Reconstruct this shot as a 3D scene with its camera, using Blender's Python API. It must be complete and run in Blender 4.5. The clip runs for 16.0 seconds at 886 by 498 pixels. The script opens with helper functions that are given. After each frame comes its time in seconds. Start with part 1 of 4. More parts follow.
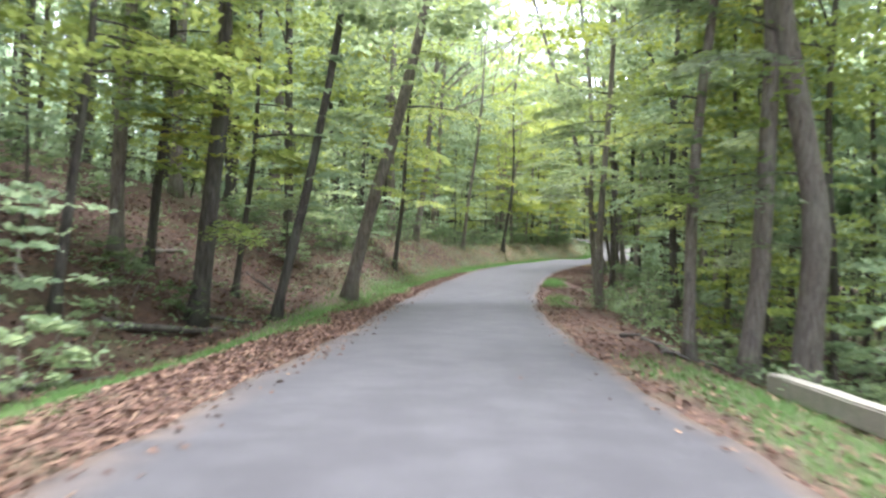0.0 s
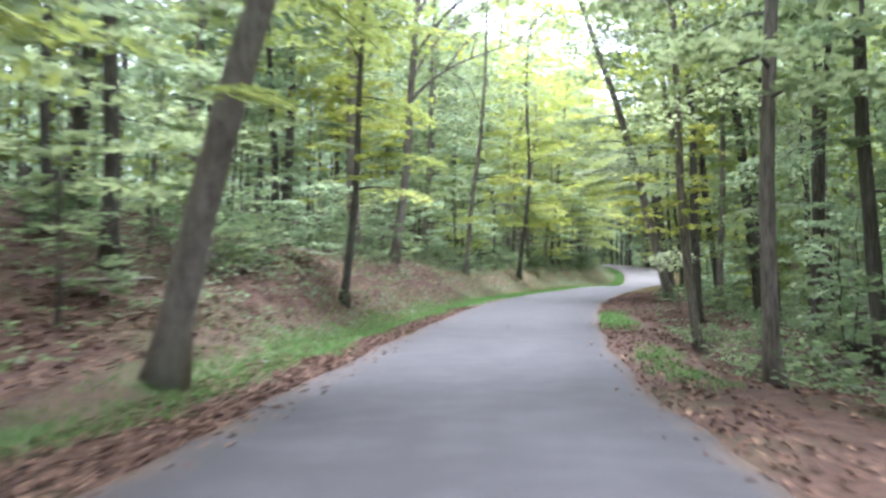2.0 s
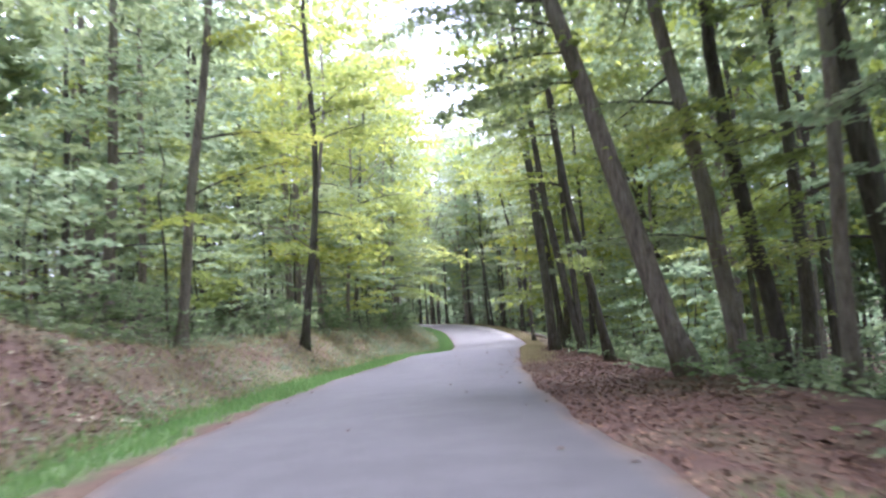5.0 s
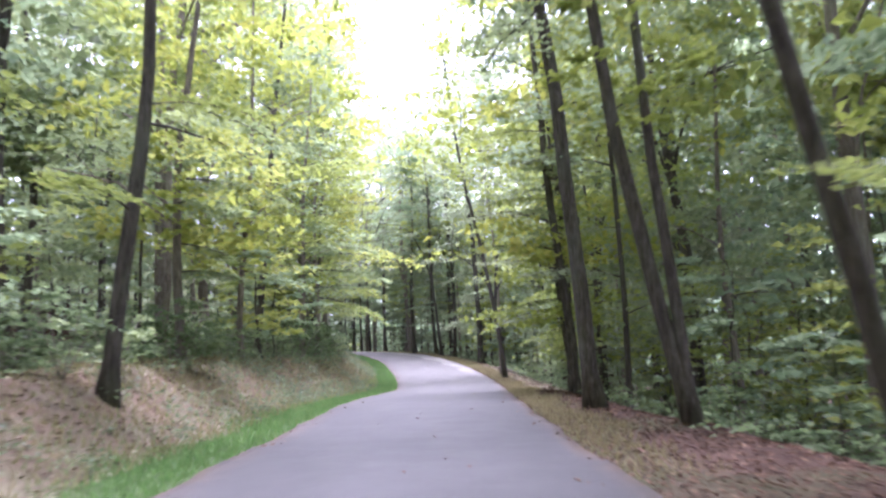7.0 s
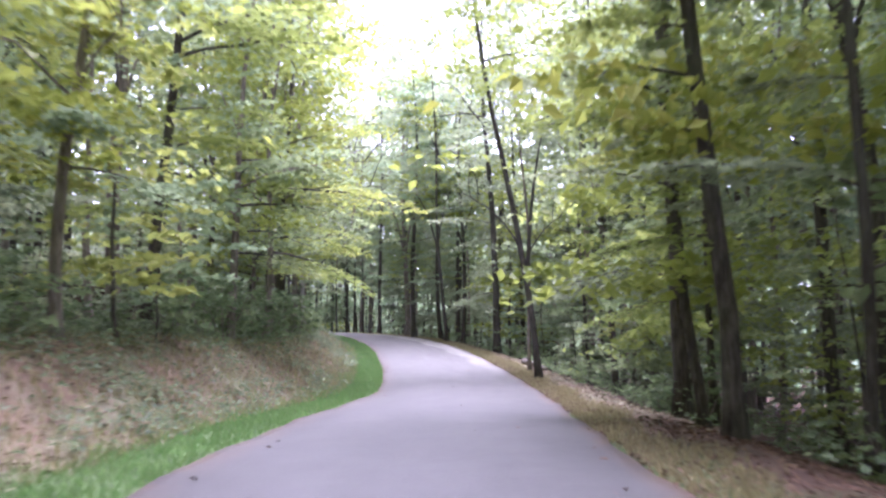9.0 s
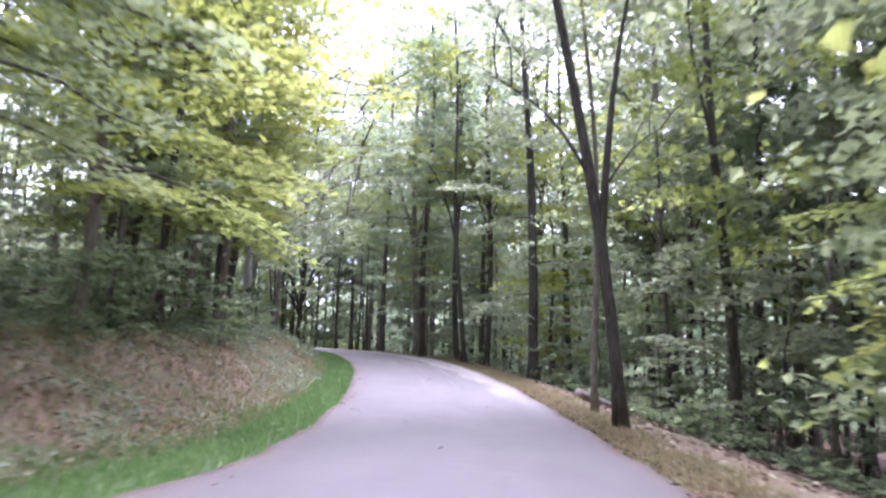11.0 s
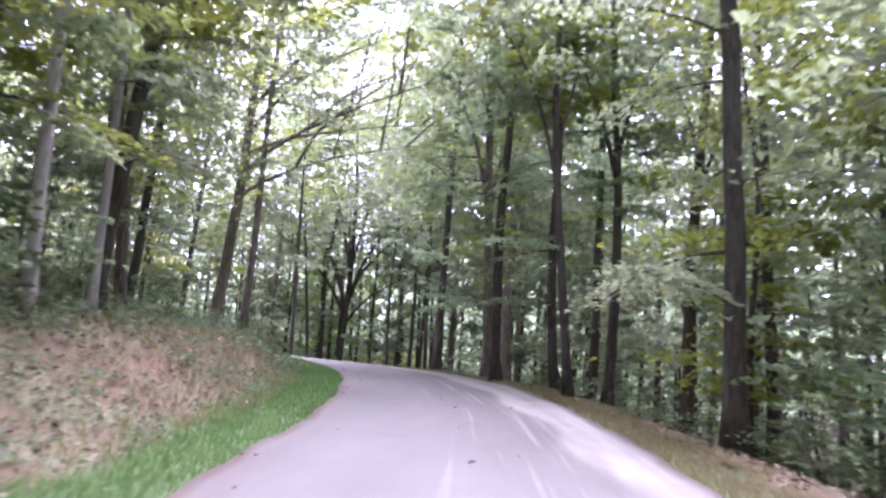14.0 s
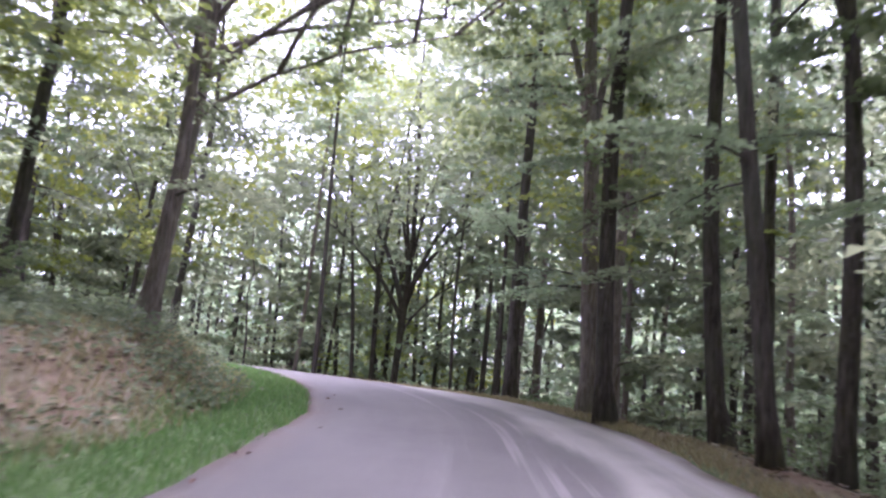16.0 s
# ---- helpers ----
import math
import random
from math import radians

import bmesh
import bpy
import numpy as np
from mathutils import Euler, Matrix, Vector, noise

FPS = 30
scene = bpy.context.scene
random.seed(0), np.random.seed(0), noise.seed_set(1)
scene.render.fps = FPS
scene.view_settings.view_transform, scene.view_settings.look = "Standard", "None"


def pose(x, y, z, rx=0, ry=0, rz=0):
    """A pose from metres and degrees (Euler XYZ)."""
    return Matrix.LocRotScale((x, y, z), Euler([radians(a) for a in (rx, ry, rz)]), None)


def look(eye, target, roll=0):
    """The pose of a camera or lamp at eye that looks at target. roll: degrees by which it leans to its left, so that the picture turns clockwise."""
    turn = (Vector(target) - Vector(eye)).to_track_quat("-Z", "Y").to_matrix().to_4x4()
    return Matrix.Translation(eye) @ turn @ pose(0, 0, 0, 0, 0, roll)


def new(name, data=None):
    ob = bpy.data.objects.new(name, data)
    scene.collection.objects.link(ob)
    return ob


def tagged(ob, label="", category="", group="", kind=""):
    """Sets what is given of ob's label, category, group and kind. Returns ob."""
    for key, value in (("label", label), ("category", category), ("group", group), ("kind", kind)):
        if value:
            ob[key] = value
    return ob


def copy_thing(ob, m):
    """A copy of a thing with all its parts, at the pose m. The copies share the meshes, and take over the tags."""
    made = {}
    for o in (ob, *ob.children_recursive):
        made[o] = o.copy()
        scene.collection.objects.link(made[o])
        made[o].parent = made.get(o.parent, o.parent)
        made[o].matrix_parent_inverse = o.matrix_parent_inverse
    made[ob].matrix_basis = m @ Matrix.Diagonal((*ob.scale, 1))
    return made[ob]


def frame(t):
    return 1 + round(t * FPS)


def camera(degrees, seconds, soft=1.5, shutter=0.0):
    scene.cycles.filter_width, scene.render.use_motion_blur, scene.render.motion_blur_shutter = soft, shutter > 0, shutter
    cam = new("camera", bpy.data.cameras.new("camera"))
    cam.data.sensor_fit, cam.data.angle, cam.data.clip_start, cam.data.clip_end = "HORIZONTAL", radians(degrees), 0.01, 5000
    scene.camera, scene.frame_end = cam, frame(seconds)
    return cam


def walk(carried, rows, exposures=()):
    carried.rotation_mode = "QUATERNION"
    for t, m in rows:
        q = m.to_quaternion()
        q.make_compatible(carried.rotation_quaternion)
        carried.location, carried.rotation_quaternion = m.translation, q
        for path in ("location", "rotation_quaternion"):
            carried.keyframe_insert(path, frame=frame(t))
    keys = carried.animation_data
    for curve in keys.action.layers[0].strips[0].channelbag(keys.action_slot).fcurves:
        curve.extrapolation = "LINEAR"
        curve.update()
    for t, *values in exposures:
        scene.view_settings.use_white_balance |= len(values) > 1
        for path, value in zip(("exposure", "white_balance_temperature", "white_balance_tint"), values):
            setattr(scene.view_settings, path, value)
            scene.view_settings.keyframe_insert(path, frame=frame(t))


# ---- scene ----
cam = camera(52.4, 16.0, soft=2.4, shutter=0.6)
METRES, EYE, TILT, LEAN, TURN = 140.0, 1.45, 1.0, -2.0, 0.0
ROWS = [
    (0.0, 0.0, 0.0, 0.0, -0.0, 0.0, 0.0),
    (0.5, 0.0004, 0.0346, -0.0017, 0.59, 1.07, 0.15),
    (1.0, 0.0013, 0.072, -0.0027, 0.92, 0.73, -0.27),
    (1.5, 0.0027, 0.1064, -0.0034, 1.49, 1.61, 1.34),
    (2.0, 0.005, 0.1433, -0.0038, 0.48, 2.24, 1.83),
    (2.5, 0.0056, 0.1802, -0.0046, -5.58, 4.06, 2.28),
    (3.0, 0.0083, 0.2164, -0.0047, -7.0, 4.64, 2.24),
    (3.5, 0.0117, 0.252, -0.0043, -8.26, 4.52, 4.08),
    (4.0, 0.015, 0.2864, -0.0042, -9.43, 5.23, 4.41),
    (4.5, 0.0187, 0.3191, -0.0037, -10.85, 5.62, 5.16),
    (5.0, 0.0231, 0.351, -0.0031, -12.48, 5.71, 5.59),
    (7.5, 0.0566, 0.5086, 0.0005, -16.91, 7.21, 4.25),
    (8.0, 0.0648, 0.5365, 0.0008, -16.34, 7.09, 3.63),
    (8.5, 0.073, 0.5637, 0.0012, -16.59, 6.12, 2.49),
    (9.0, 0.0817, 0.5919, 0.0014, -16.47, 6.1, 2.33),
    (11.5, 0.1324, 0.742, -0.0014, -13.96, 8.24, -0.44),
    (12.0, 0.1399, 0.7684, -0.0003, -13.55, 8.12, -1.33),
    (12.5, 0.1471, 0.7948, 0.0006, -12.63, 8.26, -0.98),
    (13.0, 0.1543, 0.8208, 0.0014, -11.16, 8.47, -1.59),
    (13.5, 0.161, 0.8471, 0.0025, -10.25, 8.76, -1.26),
    (14.0, 0.1674, 0.8737, 0.0039, -8.68, 8.97, -1.58),
    (14.5, 0.1728, 0.899, 0.0052, -7.69, 9.2, -1.79),
    (15.0, 0.1776, 0.9247, 0.0061, -6.13, 9.62, -2.36),
    (15.5, 0.1823, 0.9512, 0.007, -4.32, 9.73, -3.53),
    (16.0, 0.1866, 0.9765, 0.0086, -2.98, 9.73, -2.74),
]
walk(cam, [(t, pose(0, 0, EYE, TILT, LEAN, TURN) @ pose(METRES * x, METRES * y, METRES * z, 90 + pitch, roll, yaw)) for t, x, y, z, yaw, pitch, roll in ROWS],
     exposures=[(0.0, 2.92, 5600, 19), (1.5, 3.12, 5420, 22), (2.5, 3.02, 5290, 25), (4.0, 2.88, 5290, 29), (5.0, 2.96, 5260, 34), (9.0, 3.04, 5260, 46), (12.0, 3.07, 5270, 48), (14.5, 3.17, 5330, 52), (15.5, 3.13, 5330, 53), (16.0, 3.01, 5330, 53)])


# ---- the lie of the land ----
HALF = 2.8  # half the road's width
ROAD_POINTS = [
    (-1.2, -60, 2.1), (-0.3, -30, 0.85), (0.0, -10, 0.25), (0.1, 3, -0.05), (0.2, 12, -0.2), (0.6, 22, -0.22), (1.1, 32, -0.03),
    (2.4, 44, 0.4), (4.85, 60, 1.08), (8.26, 74, 1.64), (11.82, 86, 2.05), (14.9, 96, 2.42), (20.33, 112, 2.78),
    (23.87, 125, 3.52), (26.0, 136, 4.46), (27.15, 146, 5.37), (27.2, 155, 6.18), (25.0, 163, 6.86), (19.5, 167.6, 7.28),
    (11, 170, 7.7), (0, 171.5, 8.1), (-20, 172, 8.5), (-70, 176, 9.2)]


def spline(points, step):
    """A smooth line through the points, cut into even steps."""
    p = np.array(points, float)
    p = np.vstack([2 * p[0] - p[1], p, 2 * p[-1] - p[-2]])
    out = []
    for a, b, c, d in zip(p, p[1:], p[2:], p[3:]):
        for u in np.linspace(0, 1, 40, endpoint=False):
            out.append(0.5 * (2 * b + (c - a) * u + (2 * a - 5 * b + 4 * c - d) * u * u + (3 * b - a - 3 * c + d) * u ** 3))
    out = np.array(out)
    s = np.concatenate([[0], np.cumsum(np.linalg.norm(np.diff(out, axis=0), axis=1))])
    even = np.arange(0, s[-1], step)
    return np.stack([np.interp(even, s, out[:, k]) for k in range(3)], axis=1)


ROAD = spline(ROAD_POINTS, 0.5)
ROAD_S = np.arange(len(ROAD)) * 0.5
ROAD_S = ROAD_S - ROAD_S[np.argmin(abs(ROAD[:, 1]))]
ROAD_T = np.gradient(ROAD[:, :2], axis=0)
ROAD_T /= np.linalg.norm(ROAD_T, axis=1)[:, None]


def smooth(a, b, x):
    u = np.clip((x - a) / (b - a), 0, 1)
    return u * u * (3 - 2 * u)


def road_near(x, y):
    """The road's length, the way off its middle (right is plus) and its height, at the place nearest to x, y."""
    x, y = np.atleast_1d(np.asarray(x, float)), np.atleast_1d(np.asarray(y, float))
    s, n, z = np.empty(len(x)), np.empty(len(x)), np.empty(len(x))
    for k in range(0, len(x), 4000):
        q = np.stack([x[k:k + 4000], y[k:k + 4000]], axis=1)
        i = np.argmin(((q[:, None, :] - ROAD[None, :, :2]) ** 2).sum(axis=2), axis=1)
        off, way = q - ROAD[i, :2], ROAD_T[i]
        along = np.clip((off * way).sum(axis=1), -0.5, 0.5)
        side = off[:, 0] * way[:, 1] - off[:, 1] * way[:, 0]
        n[k:k + 4000] = np.sign(side + 1e-9) * np.hypot(off[:, 0], off[:, 1])
        near = (abs(along) < 0.5)
        n[k:k + 4000] = np.where(near, side, n[k:k + 4000])
        s[k:k + 4000] = ROAD_S[i] + along
        z[k:k + 4000] = np.interp(ROAD_S[i] + along, ROAD_S, ROAD[:, 2])
    return s, n, z


def ripple(x, y):
    return (np.sin(0.9 * x + 0.5 * y + 1) + np.sin(1.7 * y - 0.8 * x) + np.sin(2.9 * x + 2.3 * y + 2) * 0.6 + np.sin(0.31 * x - 0.43 * y) * 1.5) / 4


def inset(s):
    """How far the outer edge of the asphalt lies inside its usual line."""
    return np.interp(s, [8, 16, 26, 34, 50, 60, 72, 95], [0.1, 0.15, 0.3, 0.46, 0.5, 0.3, 0.2, 0.03])


def inset_left(s):
    """The same for the uphill edge; past the shoulder's bend it bulges out."""
    return np.interp(s, [96, 104, 115, 125, 135, 145, 155], [0.02, -0.05, 0.22, -0.14, -0.34, -0.18, -0.12])


def edge_gap(s, n):
    """The way past the asphalt's edge at an offset n."""
    return abs(n) - HALF + np.where(n > 0, inset(s), inset_left(s))


def ground_z(x, y):
    """The height of the ground."""
    x, y = np.atleast_1d(np.asarray(x, float)), np.atleast_1d(np.asarray(y, float))
    s, n, zr = road_near(x, y)
    d = edge_gap(s, n)
    # uphill side: a ditch first, then a cut bank that grows along the way
    high = np.interp(s, [20, 34, 41, 50, 63, 72, 80, 95, 112, 125, 138, 152, 165], [0.0, 0.4, 1.7, 2.2, 2.2, 1.2, 1.3, 1.75, 1.8, 1.75, 1.6, 1.25, 0.9])
    ditch = 1 - smooth(20, 38, s)
    bank = high * smooth(1.3, 2.3 + 1.25 * high, d)
    bank = bank - 0.55 * np.exp(-((d - 3.6) / 1.3) ** 2) * ditch
    past = np.maximum(0, d - np.interp(s, [30, 44], [4.5, 4.6]))
    rise = past * past / (past + 0.8) * np.interp(s, [10, 32, 46, 75, 100, 150], [0.62, 0.6, 0.26, 0.14, 0.11, 0.08])
    left = bank + 14 * (1 - np.exp(-rise / 14))
    # downhill side: a narrow shoulder, then the slope
    start = np.interp(s, [0, 20, 31, 36, 60, 75, 95, 130], [1.5, 1.3, 1.5, 3.0, 3.6, 2.4, 1.5, 1.2])
    steep = np.interp(s, [4, 13, 32, 45, 65, 90, 130], [0.3, 0.48, 0.42, 0.22, 0.32, 0.42, 0.42])
    fall = np.maximum(0, d - start) ** 2 / (np.maximum(0, d - start) + 1.2) * steep
    right = -6.5 * (1 - np.exp(-fall / 6.5)) + 16 * smooth(42, 120, d)
    right = right - 0.9 * np.exp(-((d - 3.4) / 1.5) ** 2) * smooth(32, 42, s) * (1 - smooth(55, 63, s))
    z = zr + np.where(n < 0, left, right) + 0.14 * ripple(x, y) * smooth(1.0, 4.0, d)
    bed = np.where(d < -0.4, -0.14, -0.14 + 0.11 * smooth(-0.4, 0.1, d))
    return z + np.where(d < 0.1, bed, -0.03)


# ---- world, sun ----
world = bpy.data.worlds.new("overcast_sky")
scene.world = world
world.use_nodes = True
wn, wl = world.node_tree.nodes, world.node_tree.links
wn.clear()
sky = wn.new("ShaderNodeTexSky")
sky.sky_type, sky.sun_disc = "NISHITA", False
sky.sun_elevation, sky.sun_rotation = radians(74), radians(20)
sky.air_density, sky.dust_density, sky.ozone_density = 1.0, 4.0, 1.0
pale = wn.new("ShaderNodeHueSaturation")
pale.inputs["Saturation"].default_value = 0.25
back = wn.new("ShaderNodeBackground")
back.inputs["Strength"].default_value = 0.12
wout = wn.new("ShaderNodeOutputWorld")
wl.new(sky.outputs[0], pale.inputs["Color"])
wl.new(pale.outputs[0], back.inputs["Color"])
wl.new(back.outputs[0], wout.inputs["Surface"])

sun = new("sun", bpy.data.lights.new("sun", "SUN"))
sun.data.energy, sun.data.angle, sun.data.color = 2.0, radians(40), (1.0, 0.96, 0.9)
sun.matrix_world = look((20, 87, 100), (10, 60, 0))


# ---- materials ----
class Nodes:
    """A small helper for a node material."""

    def __init__(self, name, rough=0.8, spec=0.3):
        self.mat = bpy.data.materials.new(name)
        self.mat.use_nodes = True
        self.n, self.l = self.mat.node_tree.nodes, self.mat.node_tree.links
        self.bsdf = self.n["Principled BSDF"]
        self.bsdf.inputs["Roughness"].default_value = rough
        self.bsdf.inputs["Specular IOR Level"].default_value = spec

    def node(self, kind, **inputs):
        nd = self.n.new(kind)
        for k, v in inputs.items():
            self.put(nd.inputs[k.replace("_", " ")], v)
        return nd

    def put(self, socket, v):
        if isinstance(v, bpy.types.NodeSocket):
            self.l.new(v, socket)
        else:
            socket.default_value = v

    def coords(self, scale=(1, 1, 1), kind="Object"):
        tc = self.n.new("ShaderNodeTexCoord")
        return self.node("ShaderNodeMapping", Vector=tc.outputs[kind], Scale=scale).outputs[0]

    def noise(self, vec, scale, detail=4.0, rough=0.6):
        return self.node("ShaderNodeTexNoise", Vector=vec, Scale=scale, Detail=detail, Roughness=rough).outputs["Fac"]

    def ramp(self, fac, stops):
        r = self.n.new("ShaderNodeValToRGB")
        e = r.color_ramp.elements
        while len(e) < len(stops):
            e.new(0.5)
        for el, (p, c) in zip(e, stops):
            el.position, el.color = p, (*c, 1)
        self.l.new(fac, r.inputs[0])
        return r.outputs[0]

    def mix(self, fac, a, b, blend="MIX"):
        m = self.n.new("ShaderNodeMix")
        m.data_type, m.blend_type = "RGBA", blend
        self.put(m.inputs[0], fac)
        for sock, v in ((m.inputs[6], a), (m.inputs[7], b)):
            self.put(sock, (*v, 1) if isinstance(v, tuple) and len(v) == 3 else v)
        return m.outputs[2]

    def math(self, op, a, b=0.0):
        m = self.n.new("ShaderNodeMath")
        m.operation = op
        self.put(m.inputs[0], a)
        self.put(m.inputs[1], b)
        return m.outputs[0]

    def attr(self, name):
        a = self.n.new("ShaderNodeAttribute")
        a.attribute_name = name
        return a.outputs["Fac"]

    def bump(self, height, strength, distance):
        b = self.node("ShaderNodeBump", Height=height, Strength=strength, Distance=distance)
        self.l.new(b.outputs[0], self.bsdf.inputs["Normal"])

    def colour(self, c):
        self.put(self.bsdf.inputs["Base Color"], c)
        return self


def bark(name, dark, mid, light, moss):
    m = Nodes(name, 0.9, 0.2)
    v = m.coords((1, 1, 0.14))
    ridges = m.noise(v, 16, 5, 0.65)
    patches = m.noise(m.coords((1, 1, 0.4)), 1.3, 4)
    c = m.ramp(ridges, [(0.3, dark), (0.52, mid), (0.75, light)])
    c = m.mix(m.math("MULTIPLY", m.ramp(patches, [(0.48, (0, 0, 0)), (0.66, (1, 1, 1))]), 0.55), c, moss)
    lichen = m.ramp(m.noise(m.coords((1, 1, 0.6)), 4.5, 5, 0.7), [(0.52, (0, 0, 0)), (0.64, (1, 1, 1))])
    c = m.mix(m.math("MULTIPLY", lichen, 0.45), c, m.mix(0.5, light, moss))
    tint = m.n.new("ShaderNodeObjectInfo").outputs["Random"]
    c = m.mix(m.math("MULTIPLY", tint, 0.45), c, m.mix(0.6, c, dark))
    m.colour(c).bump(ridges, 0.8, 0.03)
    return m.mat


BARK = {
    "brown": bark("grey_brown_bark", (0.075, 0.062, 0.052), (0.21, 0.175, 0.145), (0.36, 0.315, 0.27), (0.25, 0.25, 0.19)),
    "dark": bark("dark_bark", (0.03, 0.026, 0.023), (0.085, 0.072, 0.06), (0.17, 0.145, 0.125), (0.12, 0.13, 0.095)),
    "pale": bark("pale_grey_bark", (0.26, 0.24, 0.22), (0.46, 0.43, 0.4), (0.6, 0.57, 0.54), (0.38, 0.38, 0.33)),
}


def foliage(name, deep, mid, bright, gloss=0.5, glow_share=0.55, glow_tone=(0.44, 0.54, 0.22)):
    """Thin leaves that let light through; each leaf and each plant has a shade of its own."""
    m = Nodes(name, gloss, 0.25)
    geo, info = m.n.new("ShaderNodeNewGeometry"), m.n.new("ShaderNodeObjectInfo")
    clumps = m.noise(m.coords(), 0.45, 3)
    mixed = m.math("ADD", m.math("MULTIPLY", geo.outputs["Random Per Island"], 0.35),
                   m.math("ADD", m.math("MULTIPLY", info.outputs["Random"], 0.4), m.math("MULTIPLY", clumps, 0.4)))
    c = m.ramp(mixed, [(0.22, deep), (0.55, mid), (0.92, bright)])
    m.colour(c)
    tr = m.n.new("ShaderNodeBsdfTranslucent")
    glow = m.mix(glow_share, c, glow_tone)
    m.l.new(glow, tr.inputs["Color"])
    both = m.n.new("ShaderNodeMixShader")
    both.inputs[0].default_value = 0.5
    m.l.new(m.bsdf.outputs[0], both.inputs[1])
    m.l.new(tr.outputs[0], both.inputs[2])
    m.l.new(both.outputs[0], m.n["Material Output"].inputs["Surface"])
    return m.mat


LEAF = {
    "canopy": foliage("canopy_leaves", (0.082, 0.13, 0.065), (0.162, 0.235, 0.101), (0.29, 0.33, 0.124), glow_tone=(0.466, 0.54, 0.26)),
    "yellow": foliage("yellowing_leaves", (0.116, 0.17, 0.033), (0.213, 0.27, 0.047), (0.369, 0.34, 0.056), glow_tone=(0.485, 0.54, 0.112)),
    "lime": foliage("yellow_green_leaves", (0.092, 0.145, 0.039), (0.189, 0.255, 0.054), (0.339, 0.335, 0.074), glow_tone=(0.485, 0.55, 0.156)),
    "dull": foliage("dull_oak_leaves", (0.09, 0.126, 0.076), (0.168, 0.214, 0.131), (0.3, 0.318, 0.179), glow_share=0.45, glow_tone=(0.528, 0.6, 0.304)),
    "cool": foliage("cool_green_leaves", (0.08, 0.143, 0.081), (0.154, 0.242, 0.134), (0.265, 0.339, 0.193), glow_share=0.65, glow_tone=(0.53, 0.636, 0.35)),
}
LEAF["floor"] = foliage("dark_seedling_leaves", (0.058, 0.094, 0.045), (0.11, 0.165, 0.077), (0.192, 0.245, 0.118), glow_share=0.4, glow_tone=(0.36, 0.47, 0.2))
GRASS = foliage("verge_grass_blades", (0.058, 0.13, 0.034), (0.1, 0.212, 0.06), (0.19, 0.282, 0.1), glow_share=0.25, glow_tone=(0.216, 0.36, 0.086))
SAGE = foliage("sage_green_weeds", (0.093, 0.128, 0.072), (0.17, 0.212, 0.123), (0.306, 0.306, 0.145), glow_share=0.2)
DRY_GRASS = foliage("dry_grass_blades", (0.216, 0.176, 0.096), (0.32, 0.272, 0.144), (0.24, 0.256, 0.096), glow_share=0.0)


def litter(name, dark, mid, tan, light):
    m = Nodes(name, 0.85, 0.2)
    geo = m.n.new("ShaderNodeNewGeometry")
    return m.colour(m.ramp(geo.outputs["Random Per Island"], [(0.0, dark), (0.35, mid), (0.75, tan), (0.97, light)])).mat


LITTER = litter("orange_brown_fallen_leaves", (0.05, 0.029, 0.021), (0.094, 0.053, 0.035), (0.138, 0.08, 0.05), (0.22, 0.145, 0.088))
LITTER_PALE = litter("sun_bleached_fallen_leaves", (0.097, 0.075, 0.048), (0.175, 0.138, 0.088), (0.252, 0.215, 0.137), (0.388, 0.362, 0.231))


def ground_material():
    m = Nodes("forest_floor", 0.95, 0.15)
    v = m.coords()
    big, mid, fine = m.noise(v, 0.35, 4), m.noise(v, 2.6, 5), m.noise(v, 17, 4, 0.7)
    earth = m.ramp(mid, [(0.3, (0.036, 0.023, 0.018)), (0.5, (0.066, 0.041, 0.029)), (0.72, (0.108, 0.069, 0.049))])
    straw = m.ramp(fine, [(0.3, (0.097, 0.083, 0.05)), (0.55, (0.199, 0.176, 0.105)), (0.75, (0.349, 0.325, 0.2))])
    flecks = m.ramp(fine, [(0.4, (0, 0, 0)), (0.62, (1, 1, 1))])
    earth = m.mix(m.math("MULTIPLY", flecks, 0.45), earth, (0.112, 0.068, 0.045))
    patches = m.noise(m.coords((1.0, 0.55, 1.0)), 0.8, 5, 0.65)
    streaks = m.noise(m.coords((2.4, 0.5, 1.6)), 2.2, 5, 0.7)
    straw = m.mix(m.math("MULTIPLY", m.ramp(streaks, [(0.46, (0, 0, 0)), (0.6, (1, 1, 1))]), 0.7), straw, m.mix(fine, (0.078, 0.065, 0.044), (0.184, 0.151, 0.1)))
    straw = m.mix(m.math("MULTIPLY", m.ramp(patches, [(0.44, (0, 0, 0)), (0.58, (1, 1, 1))]), 0.7), straw, m.mix(fine, (0.1, 0.064, 0.043), (0.265, 0.168, 0.108)))
    straw = m.mix(m.math("MULTIPLY", m.ramp(patches, [(0.36, (1, 1, 1)), (0.46, (0, 0, 0))]), 0.55), straw, m.mix(fine, (0.15, 0.14, 0.085), (0.33, 0.32, 0.19)))
    c = m.mix(m.attr("straw"), earth, straw)
    green = m.ramp(fine, [(0.3, (0.045, 0.065, 0.024)), (0.6, (0.08, 0.125, 0.042)), (0.8, (0.14, 0.175, 0.07))])
    moss = m.math("MULTIPLY", m.ramp(big, [(0.5, (0, 0, 0)), (0.68, (1, 1, 1))]), 0.35)
    c = m.mix(moss, c, green)
    c = m.mix(m.attr("grass"), c, green)
    m.colour(c).bump(m.math("ADD", mid, m.math("MULTIPLY", fine, 0.5)), 0.9, 0.08)
    return m.mat


